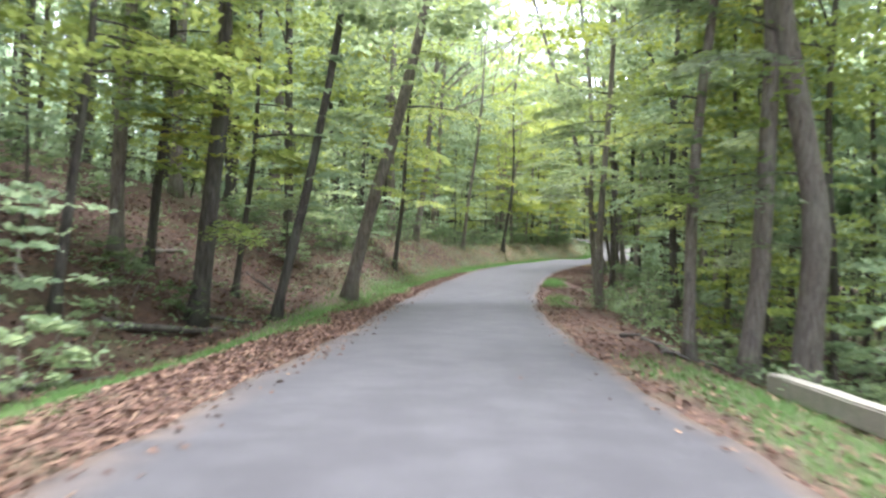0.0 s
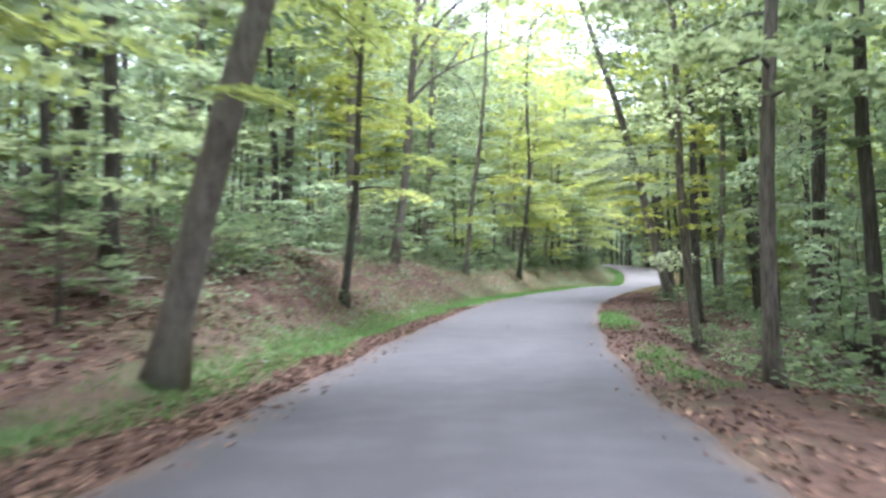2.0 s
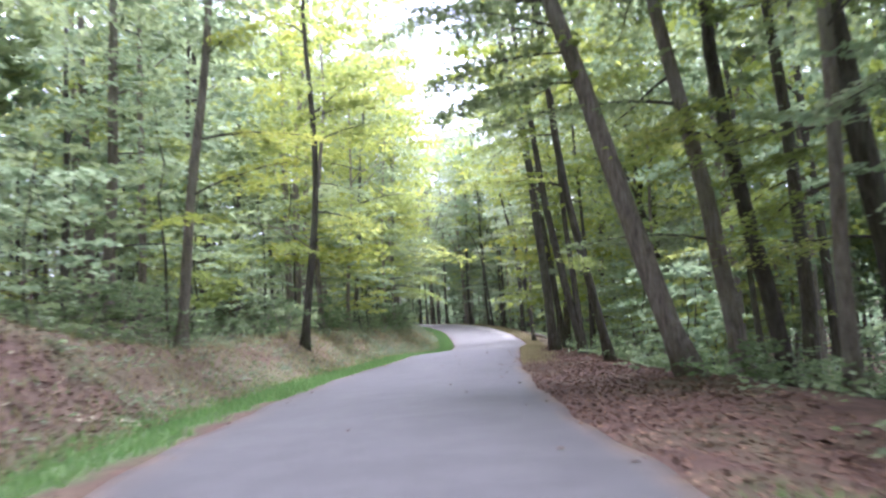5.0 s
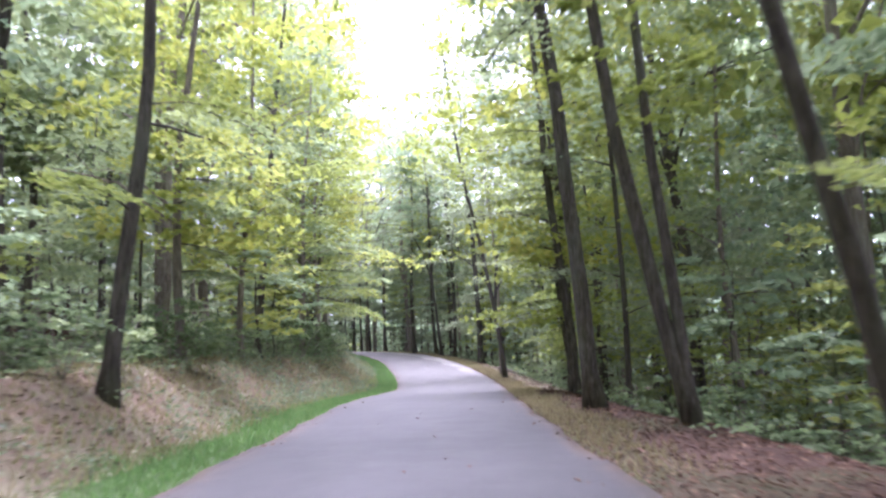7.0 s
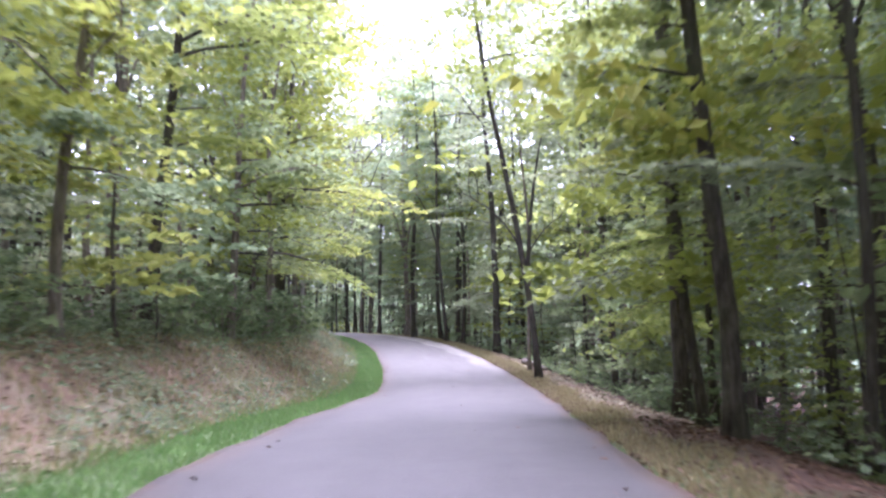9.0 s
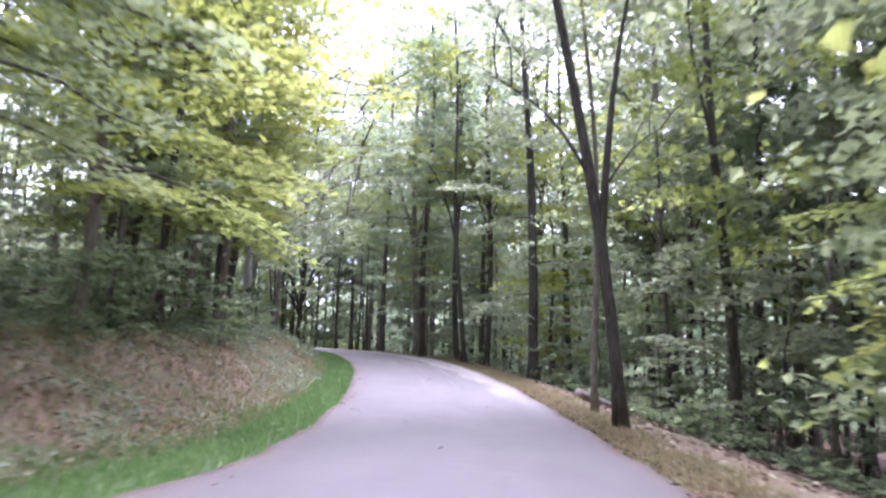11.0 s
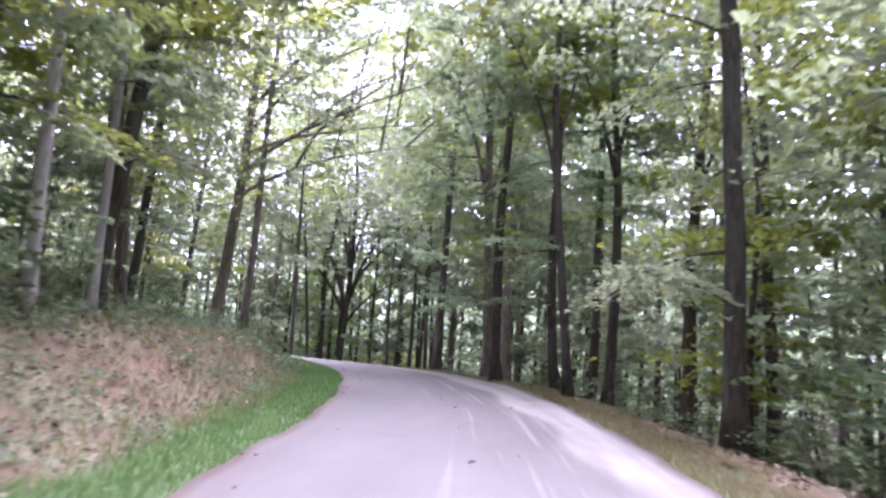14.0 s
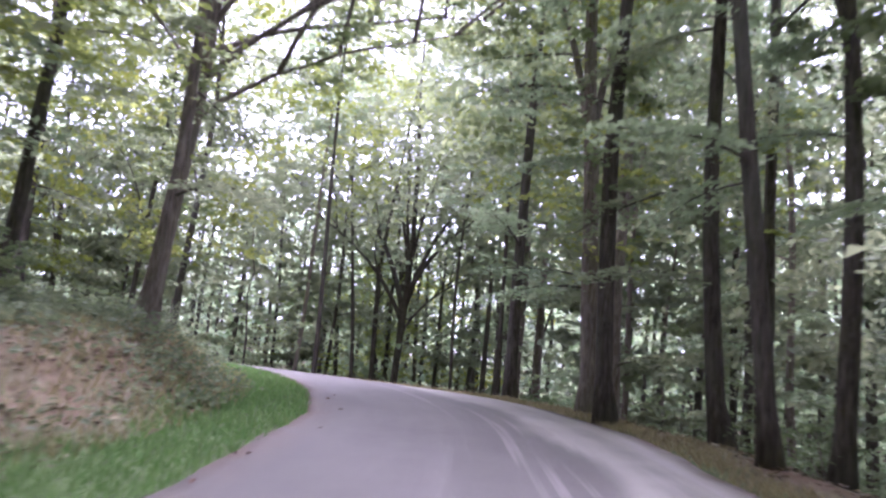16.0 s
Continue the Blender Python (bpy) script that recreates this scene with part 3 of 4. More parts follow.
    p = [np.interp(zc, pts[:, 2], pts[:, i]) for i in range(3)]
    g = (h * 1.08 - zc) / 11.5
    cr.matrix_local = Matrix.LocRotScale(p, Euler((lean[1] * -0.6, lean[0] * 0.6, rng.uniform(0, 6.28))), (0.6 + 0.4 * g, 0.6 + 0.4 * g, g))
    if r < 0.3 and rng.uniform() < 0.6 and not bare:
        tw = tagged(link("low_foliage", TWIGS[rng.integers(4)], root), kind="stuff")
        zl = rng.uniform(0.15, 0.28) * h
        p = [np.interp(zl, pts[:, 2], pts[:, i]) for i in range(3)]
        tw.matrix_local = Matrix.LocRotScale(p, Euler((0, 0, rng.uniform(0, 6.28))), (0.9, 0.9, 0.7))
    if boughs and not bare:
        _, off, _ = road_near(x, y)
        mid = ROAD[np.argmin((ROAD[:, 0] - x) ** 2 + (ROAD[:, 1] - y) ** 2)]
        toward = math.atan2(mid[1] - y, mid[0] - x) if abs(off[0]) < 14 else None
        kind = leafage or (("dull", "cool", "dull")[rng.integers(3)] if dull and (y > 142 or x > 25) else (("canopy", "dull", "lime", "canopy", "dull", "lime") if off[0] > 0 else ("lime", "canopy", "cool", "canopy", "lime", "yellow"))[rng.integers(6)])
        add_boughs(root, pts, h, boughs, kind, rng, toward, low=bough_low, spread=spread, high=0.5 if spread == 1 else 0.42)
    words = {"brown": "tall grey-brown forest tree with green leaves on the slope", "dark": "tall dark-barked forest tree with green leaves", "pale": "slender pale grey-barked tree on top of the bank"}
    return tagged(root, label or words[tone], "tree", "forest trees")


# trees beside the road, in order along the way
tree(-6.56, 24.1, 0.26, 23, (0.045, 0.01), "dark", label="tall straight dark-barked tree standing in the ditch")
tree(-9.6, 26.4, 0.22, 22, (0.02, 0))
tree(-9.0, 27.4, 0.15, 20, (0.05, 0.02), "dark")
tree(-4.8, 26.0, 0.15, 21, (0.15, 0.04), "dark", label="thin dark tree leaning over the road")
tree(-3.45, 33.1, 0.26, 24, (0.18, 0.02), label="grey-brown tree leaning over the road beside the verge")
tree(-2.6, 47.8, 0.13, 18, (0.08, 0.01), "dark")
tree(-1.2, 80.4, 0.22, 25, (0.05, 0))
tree(5.6, 85.4, 0.17, 20, (0.05, 0), bend=0.16, tone="dark", label="thin crooked dark tree on the bank")
tree(6.3, 35.7, 0.15, 21, (-0.01, 0), low=0.5, boughs=8, leafage="canopy", spread=1.4, bough_low=4.8, label="slender grey-brown tree beside the shoulder")
tree(13.0, 50.5, 0.2, 23, (0.02, 0), "dark", fork=(0.06, 0.01), label="dark twin-trunked tree on the slope")
tree(5.85, 21.1, 0.15, 21, (0.012, 0))
tree(7.2, 21.0, 0.25, 24, (-0.005, 0.01), label="brown rough-barked tree beside the timber rail")
tree(11.0, 30.9, 0.22, 25, (-0.02, 0.02), "dark")
tree(8.4, 20.7, 0.35, 24, (0, 0.02), curve=((0, 0), (1, 0), (3.5, 0.22), (4.4, 0.27), (6.1, -0.08), (7.8, -0.42), (9.3, -0.7), (15, -1.4), (24, -2.2)), label="thick grey-brown tree with a curved trunk behind the timber rail")
tree(11.7, 27.0, 0.15, 21, (0.02, 0), "dark")
tree(9.6, 30.5, 0.10, 17, (0, 0), "dark")
tree(-12.1, 50.2, 0.30, 24, (0.04, 0.01), "dark")
tree(-12.8, 42.6, 0.30, 24)
tree(-12.1, 64.7, 0.30, 24)
tree(15.0, 59.5, 0.12, 21, (-0.03, 0.02), "dark")
tree(-2.0, 62.6, 0.22, 23, (0.12, 0.02), limbs=2, low=0.62, bare=True, stems=((7.6, 0, 6, 3.2, 0.09), (8.6, 25, 5, 4.6, 0.085), (9.6, -20, 6.5, 4, 0.09), (10.6, 160, 4.5, 4.5, 0.08), (11.5, 10, 5, 5.5, 0.08), (12.3, 200, 3.5, 5, 0.07)), label="tall tree with long arching limbs over the bank")
tree(-5.3, 75.4, 0.28, 24)
tree(-9.0, 72.0, 0.30, 24, tone="dark")
tree(-13.0, 68.0, 0.30, 24)
tree(1.55, 74.7, 0.16, 21, (0.08, 0), label="slender grey tree on top of the bank")
tree(11.8, 65.5, 0.23, 24, (-0.29, 0.12), low=0.5, boughs=7, leafage="canopy", spread=1.3, bough_low=6.0, label="brown tree leaning far over the road")
tree(13.3, 66.2, 0.20, 23, (-0.11, 0.05))
tree(14.5, 66.5, 0.20, 23, (-0.05, 0.03), "dark")
tree(13.5, 63.0, 0.16, 22, (0.0, 0))
tree(10.7, 56.8, 0.19, 23, (-0.03, 0.02), "dark")
tree(15.8, 63.9, 0.31, 25, (-0.10, 0.03), "dark", label="thick dark tree on the slope below the shoulder")
tree(17.8, 70.4, 0.22, 24, (-0.02, 0.01), "dark")
tree(19.6, 67.5, 0.2, 24, (0.0, 0.01), "dark")
tree(8.2, 47.2, 0.15, 21, (-0.09, 0.04))
tree(16.85, 87.7, 0.22, 24, (-0.085, 0.03), "dark", boughs=3, leafage="canopy", bough_low=9.0, label="grey-brown tree standing on the shoulder's edge")
tree(17.4, 60.8, 0.22, 23, (0.02, 0))
tree(13.9, 74.5, 0.14, 21, (-0.12, 0.05), "dark")
tree(15.9, 81.7, 0.16, 23, (-0.12, 0.08), "dark", fork=(-0.04, 0.03), bough_low=9.0, label="dark twin-trunked tree at the top of the slope")
tree(6.3, 104.0, 0.24, 24, (0.09, 0))
tree(-0.9, 88.0, 0.18, 22, (0.02, 0))
tree(10.5, 109.0, 0.16, 23, (0.09, 0), "dark", crown=1, dull=False, boughs=9, leafage="lime", spread=1.4)
tree(16.2, 134.0, 0.18, 24, (0.12, -0.01), crown=4)
tree(20.0, 95.6, 0.17, 20, (-0.04, 0.02), "dark", crown=4, low=0.22, label="dark tree with yellowing lower leaves at the slope's edge")
tree(22.6, 101.5, 0.2, 23, (-0.02, 0.01), "dark")
tree(21.0, 93.8, 0.11, 21, (0, 0), "dark")
tree(14.7, 125.3, 0.11, 20, (0.06, 0), crown=4, low=0.36)
tree(14.1, 133.0, 0.15, 23, (0.02, 0), "dark", crown=1)
tree(15.9, 125.5, 0.13, 22, (0.03, 0), "dark", crown=4, low=0.45, boughs=8, leafage="lime", spread=1.3)
tree(17.5, 137.9, 0.20, 23, (0, 0), "dark")
tree(18.75, 137.7, 0.13, 21, (0.03, 0), "pale")
tree(17.5, 132.8, 0.16, 22, (0, 0))
tree(25.72, 117.6, 0.14, 23, (-0.13, 0.04), "dark", low=0.5, bare=True, stems=((3.9, 0, 1.0, 7, 0.1), (5.2, 185, 2.5, 2.5, 0.05), (4.6, 20, 2.2, 2.4, 0.04)), label="dark forked tree at the edge of the downhill shoulder")
tree(27.2, 122.2, 0.09, 18, (-0.03, 0.02), "brown", low=0.55, bare=True)
tree(31.7, 139.1, 0.24, 24, (-0.03, 0.01), "dark", boughs=8, leafage="dull", spread=1.3)
tree(30.3, 155.3, 0.20, 24, (0.01, 0), "dark")
tree(30.55, 158.4, 0.23, 24, (-0.01, 0), stems=((6.0, 160, 2.2, 7, 0.13), (6.8, 15, 2.4, 6.5, 0.11)))
tree(31.4, 149.6, 0.15, 23, (-0.04, 0.01), "dark", stems=((6.2, 175, 2.4, 6, 0.09), (7.4, 30, 2.2, 5, 0.07)))
tree(32.1, 153.5, 0.18, 23, (-0.02, 0), "dark")
tree(33.1, 151.0, 0.18, 23, (0, 0), "dark", stems=((7.0, 190, 2.6, 6, 0.09), (8.4, 20, 2.4, 5, 0.08)))
tree(17.9, 146.0, 0.24, 24, (0.08, 0.02), "dark", crown=4, low=0.3, fork=(0.03, 0.03), stems=((9.6, -12, 6.5, 0.2, 0.08), (11.0, -5, 6, 0.9, 0.07), (8.2, 10, 4, 1.6, 0.06)), label="dark twin-trunked tree on top of the bank")
tree(18.7, 142.2, 0.11, 20, (0.02, 0), "pale")
tree(21.0, 154.7, 0.14, 21, (0.04, 0))
tree(19.4, 159.8, 0.25, 24, (0.1, 0.0), limbs=2, low=0.5, reach=((9.5, 0, 8, 0.8), (10.5, 150, 6, 0.6)), stems=((5.6, -5, 8, 2.6, 0.09), (6.6, -15, 9, 4.2, 0.11), (7.4, 10, 9, 2.8, 0.1), (8.2, -8, 7, 5.5, 0.1), (6.2, 165, 5, 4.5, 0.08)), label="leaning tree with long arching limbs over the bend")
tree(16.2, 158.5, 0.2, 23, (0.05, 0), "dark")
tree(25.8, 191.0, 0.26, 28, (0, 0), "dark", limbs=0, low=0.62, bare=True, stems=((9.0, 170, 5.5, 9, 0.19), (9.6, 15, 5.5, 9, 0.18), (8.6, 195, 6.5, 6, 0.16), (10.2, -15, 6.5, 6.5, 0.16), (10.8, 90, 4, 9, 0.12), (11.4, 185, 3.5, 10, 0.12), (10.0, 270, 4, 8, 0.12), (11.8, 5, 3.2, 10, 0.11), (8.0, 0, 5.5, 4.5, 0.09)), label="broad dark tree with spreading bare limbs beyond the bend")
tree(23.6, 189.0, 0.16, 21, (-0.08, 0), "dark", limbs=6, low=0.68, bare=True)
tree(21.0, 193.0, 0.15, 21, (0.03, 0), "dark")
tree(7.0, 93.5, 0.15, 15, (0.05, 0), crown=4, low=0.22, boughs=6, label="young maple with yellow-green leaves on top of the bank")
tree(9.2, 101.0, 0.13, 14, (0.06, 0), crown=4, low=0.25, leafage="cool", label="young maple with yellow-green leaves on top of the bank")
tree(13.0, 112.5, 0.14, 15, (0.06, 0), crown=1, low=0.25, dull=False, boughs=5, leafage="canopy", spread=1.3)
tree(14.6, 118.5, 0.13, 15, (0.06, 0), crown=4, low=0.28, dull=False, boughs=6, leafage="lime", spread=1.4)
tree(14.6, 127.8, 0.12, 15, (0.06, 0), "dark", crown=4, low=0.24, boughs=9, leafage="lime", spread=1.5, label="young maple with yellow-green leaves on top of the bank")
tree(-8.0, 18.6, 0.12, 15, (0.05, 0), "dark", crown=3, low=0.3, boughs=5, leafage="lime", spread=1.2, bough_low=4.8, label="young maple with bright yellow-green boughs")
tree(-6.9, 30.0, 0.11, 14, (0.06, 0), "dark", crown=0, low=0.28, label="young maple with bright yellow-green boughs")
# low-branched maples down the slope
tree(21.6, 99.0, 0.12, 15, (-0.05, 0), "dark", crown=4, low=0.16, dull=False, label="young maple with low yellowing boughs on the slope")
tree(25.7, 105.0, 0.12, 15, (-0.02, 0), "dark", crown=3, low=0.12, dull=False, label="young maple with low bright green boughs on the slope")
tree(27.6, 109.6, 0.11, 13, (-0.02, 0), "dark", crown=5, low=0.14, dull=False, label="young maple with low bright green boughs on the slope")
tree(35.6, 133.5, 0.12, 13, (-0.03, 0), "dark", crown=5, low=0.12, dull=False, label="young maple with low bright green boughs on the slope")
tree(34.4, 143.5, 0.11, 12, (-0.03, 0), "dark", crown=4, low=0.12, dull=False, label="young maple with low bright green boughs on the slope")
tree(15.8, 141.0, 0.13, 15, (0.05, 0), "dark", crown=4, low=0.3, label="young maple with yellow-green leaves on top of the bank")
# tall feathery trees behind the downhill shoulder
for x, y, h, kind in ((35.5, 160.0, 27, 2), (38.5, 169.0, 29, 5), (41.5, 178.0, 30, 2), (33.6, 171.0, 26, 1), (37.0, 186.0, 29, 2), (29.5, 165.0, 25, 5)):
    tree(x, y, 0.2, h, (0.01, 0.0), "dark", crown=kind, low=0.34, boughs=3, leafage="cool", dull=False)
# slender trees round the glade beyond the bend
tree(22.3, 176.0, 0.12, 23, (0.0, 0), "dark", low=0.5, limbs=2, bare=True)
tree(30.6, 177.5, 0.13, 24, (-0.03, 0), "dark", low=0.5, limbs=2, bare=True)
tree(28.7, 184.0, 0.12, 23, (0.03, 0), "dark", low=0.58, limbs=2, bare=True)
tree(20.3, 184.5, 0.14, 24, (0.04, 0), "brown", low=0.66, limbs=2, bare=True)
tree(31.3, 188.0, 0.15, 25, (0.0, 0), "dark", low=0.66, limbs=2, bare=True)
tree(24.3, 199.5, 0.16, 26, (0.0, 0), "dark", low=0.3, limbs=2, bare=True)
tree(28.3, 198.0, 0.16, 26, (0.02, 0), "dark", low=0.3, limbs=2, bare=True)
tree(32.5, 200.0, 0.18, 27, (0.0, 0), "dark", low=0.3, limbs=2, bare=True)
tree(20.6, 201.0, 0.18, 27, (0.0, 0), "brown", low=0.3, limbs=2, bare=True)
tree(26.4, 207.0, 0.2, 28, (0.0, 0), "dark", low=0.25, limbs=2, bare=True)
tree(30.4, 208.0, 0.2, 28, (0.0, 0), "dark", low=0.25, limbs=2, bare=True)
tree(22.8, 209.0, 0.2, 28, (0.0, 0), "dark", low=0.25, limbs=2, bare=True)


# ---- woods behind ----
PLACED = [tuple(o.location[:2]) for o in scene.objects if o.name.split(".")[0] == "tree"]


def free(x, y, gap):
    if 21.5 < x < 30 and 164 < y < 192:
        return False  # an open glade beyond the bend
    return all((x - a) ** 2 + (y - b) ** 2 > gap * gap for a, b in PLACED)


def scatter(count, seed, near, far, gap, y_from, y_to):
    """Places in the woods on both sides of the road."""
    rng, out = np.random.default_rng(seed), []
    x, y = rng.uniform(-45, 75, 9000), rng.uniform(y_from, y_to, 9000)
    s, n, _ = road_near(x, y)
    chance = np.clip((far - abs(n)) / (far - near), 0, 1) ** 0.6 * (0.55 + 0.45 * smooth(70, 130, y))
    fit = (abs(n) > near + 1.8 * (n < 0) * smooth(115, 130, y)) & (abs(n) < far) & (rng.uniform(0, 1, 9000) < chance)
    for a, b in zip(x[fit], y[fit]):
        if len(out) < count and free(a, b, gap):
            PLACED.append((a, b))
            out.append((a, b, rng))
    return out


PROTO = []
for dull, fine in ((False, False), (True, False), (False, True), (True, True)):
    for k in range(8):
        ob = tree(400 + 20 * k, 0, (0.2, 0.26, 0.16, 0.3, 0.22, 0.14, 0.24, 0.18)[k], (23, 26, 21, 27, 24, 19, 26, 22)[k], ((0.02, 0), (-0.03, 0.02), (0.04, 0.01), (0, 0), (0, 0.03), (-0.05, 0), (0.02, 0.04), (0, -0.03))[k],
                  ("dark", "brown", "dark", "brown", "dark", "brown", "dark", "dark")[k], limbs=2, low=(0.3, 0.36, 0.24, 0.38, 0.28, 0.22, 0.34, 0.26)[k], crown=k % 6, base=0.0, far=not fine, dull=dull, boughs=6 if fine else 0, leafage=("cool", "canopy", "lime", "cool")[k % 4] if not dull else ("dull", "cool", "canopy", "dull")[k % 4],
                  stems=(((7.5, 40 + 70 * k, 2.6, 6, 0.09), (9.5, 220 + 60 * k, 2.4, 5, 0.08)) if k % 3 == 0 else ((8.5, 100 * k, 3.0, 4.5, 0.07),) if k % 3 == 1 else ()))
        PROTO.append(ob)


def downhill(count, seed):
    """Places in the denser woods below the outer shoulder."""
    rng, out = np.random.default_rng(seed), []
    for a, b in zip(rng.uniform(22, 62, 900), rng.uniform(104, 178, 900)):
        n = float(road_near(a, b)[1][0])
        if len(out) < count and 9 < n < 24 and free(a, b, 3.4):
            PLACED.append((a, b))
            out.append((a, b, rng))
    return out


for k, (x, y, rng) in enumerate(scatter(225, 5, 8.0, 38, 3.6, 0, 228) + downhill(6, 6)):
    z, g = float(ground_z(x, y)[0]), rng.uniform(0.85, 1.15)
    if 102 < y < 152 and -24 < road_near(x, y)[1][0] < 0 and k % 5 == 0:
        continue  # the woods on top of the bank stand more open
    copy_thing(PROTO[k % 8 + (8 if y > 140 or y > 105 and x > 20 else 0) + (16 if abs(road_near(x, y)[1][0]) < (13.5 if y < 142 else 12.5) else 0)], Matrix.LocRotScale((x, y, z), Euler((0, 0, rng.uniform(0, 6.28))), (g, g, g)))
for ob in PROTO:
    for o in (*ob.children_recursive, ob):
        bpy.data.objects.remove(o)


def sapling(seed, h, material):
    rng = np.random.default_rng(seed)
    root = new("sapling")
    n = 9
    u = np.linspace(0, 1, n)
    pts = np.stack([np.cumsum(rng.normal(0, 0.05, n)) * h * 0.3, np.cumsum(rng.normal(0, 0.05, n)) * h * 0.3, u * h - 0.1], axis=1)
    pts[:, :2] -= pts[0, :2]
    v, f = tube(pts, (1 - 0.8 * u) * h * 0.0075 + 0.006, 6)
    mesh_object("stem", v, f, BARK["dark"], root, True)
    me = crown_mesh(seed + 1, 0.3 * h + 0.6, h * 0.9, int(14 + 3.4 * h), 24, 0.25, 0.1, material)
    cr = tagged(link("crown", me, root), kind="stuff")
    cr.location = (0, 0, h * 0.18)
    return tagged(root, "young understorey tree with layered bright green leaves", "sapling", "understorey saplings")


SAPLINGS = [sapling(100 + k % 7, (3.5, 5, 6.5, 4.2, 7.5, 5.6, 2.6)[k % 7], LEAF[("cool", "canopy", "lime", "cool", "canopy", "lime", "cool", "dull", "dull", "cool", "dull", "dull", "canopy", "dull")[k]]) for k in range(14)]
for k, (x, y, rng) in enumerate(scatter(285, 9, 6.4, 28, 2.0, 4, 215)):
    z, g = float(ground_z(x, y)[0]), rng.uniform(0.8, 1.2)
    if y > 140 and x > 20 and k % 2:
        continue
    copy_thing(SAPLINGS[k % 7 + (7 if y > 108 else 0)], Matrix.LocRotScale((x, y, z), Euler((0, 0, rng.uniform(0, 6.28))), (g, g, g)))
for ob in SAPLINGS:
    for o in (*ob.children_recursive, ob):
        bpy.data.objects.remove(o)


def far_woods():
    """Woods that close the view all round: stems and leaf masses past the single trees."""
    rng = np.random.default_rng(21)
    x, y = rng.uniform(-120, 150, 9000), rng.uniform(-70, 330, 9000)
    s, n, _ = road_near(x, y)
    keep = (abs(n) > 24) & (abs(n) < 95) & (rng.uniform(0, 1, 9000) < np.interp(abs(n), [24, 40, 95], [0.5, 1, 0.35]))
    x, y = x[keep][:2100], y[keep][:2100]
    z = ground_z(x, y)
    n = n[keep][:2100]
    cs, wide, vs, fs, at = [], [], [], [], 0
    for k in range(len(x)):
        h = rng.uniform(19, 27)
        v, f = tube([(x[k], y[k], z[k] - 0.5), (x[k] + rng.normal(0, 0.3), y[k], z[k] + h * 0.5), (x[k] + rng.normal(0, 0.6), y[k], z[k] + h)], [0.2, 0.14, 0.04], 5)
        vs.append(v)
        fs += [tuple(j + at for j in q) for q in f]
        at += len(v)
        far = abs(n[k]) > 44
        m = 84 if far else 120
        hub = rng.normal(0, 1, (12, 3)) * np.array([2.6, 2.6, h * 0.2]) + np.array([x[k], y[k], z[k] + h * 0.62])
        hub[:6, 2] = z[k] + rng.uniform(0.5, 0.5 * h, 6)
        q = np.repeat(hub, m // 12, axis=0) + rng.normal(0, 1, (m, 3)) * np.array([1.0, 1.0, 0.5])
        (cs if not far else wide).append(q)
    a = mesh_object("far_trunks", np.concatenate(vs), fs, BARK["dark"])
    tagged(a, "crowded dark trunks of the distant woods", "woods", kind="stuff")
    for name, centres, size in (("far_leaves", cs, 0.55), ("distant_leaves", wide, 1.4)):
        v, f = leaves(np.concatenate(centres), size, rng, 0.8)
        tagged(mesh_object(name, v, f, LEAF["cool"]), "green leaf masses of the distant woods", "woods", kind="stuff")


far_woods()


def leaf_roof(name, seed, count, side, near, chance, material, label, low=14.5, high=21.0, far=34.0, m=30, size=0.45):
    """A roof of leaves added on one side, mainly to shade the woods below; only the road's own strip is open to the
    sky.
    """
    rng = np.random.default_rng(seed)
    x, y = rng.uniform(-40, 75, count), rng.uniform(-25, 205, count)
    s, n, zr = road_near(x, y)
    keep = (n * side > near) & (n * side < far) & ~((x > 19) & (x < 33) & (y > 164)) & (rng.uniform(0, 1, count) < np.interp(s, *chance))
    x, y, zr = x[keep], y[keep], zr[keep]
    hub = np.stack([x, y, zr + rng.uniform(low, high, len(x))], axis=1)
    q = np.repeat(hub, m, axis=0) + rng.normal(0, 1, (len(hub) * m, 3)) * np.array([1.1, 1.1, 0.35])
    v, f = leaves(q, size, rng, 0.45)
    tagged(mesh_object(name, v, f, LEAF[material]), label, "canopy", kind="stuff")


def bend_thicket():
    """Leafy understorey and crowns that fill the woods beyond the bend."""
    rng = np.random.default_rng(35)
    x, y = rng.uniform(-35, 85, 3400), rng.uniform(180, 268, 3400)
    s, n, _ = road_near(x, y)
    keep = (abs(n) > 13) & (rng.uniform(0, 1, 3400) < np.interp(y, [180, 208], [0.18, 1]))
    x, y = x[keep], y[keep]
    z = ground_z(x, y)
    hub = np.stack([x, y, z + 0.6 + 21 * rng.uniform(0, 1, len(x)) ** 1.4], axis=1)
    bx, by = rng.uniform(6, 44, 620), rng.uniform(171, 208, 620)
    high = np.stack([bx, by, 7.5 + rng.uniform(8, 25, 620)], axis=1)
    hub = np.concatenate([hub, high[abs(road_near(bx, by)[1]) > 7]])
    m = 38
    q = np.repeat(hub, m, axis=0) + rng.normal(0, 1, (len(hub) * m, 3)) * np.array([1.4, 1.4, 0.45])
    v, f = leaves(q, 0.48, rng, 0.6)
    tagged(mesh_object("thicket_leaves", v, f, LEAF["dull"]), "soft green leaf masses of the woods beyond the bend", "woods", kind="stuff")


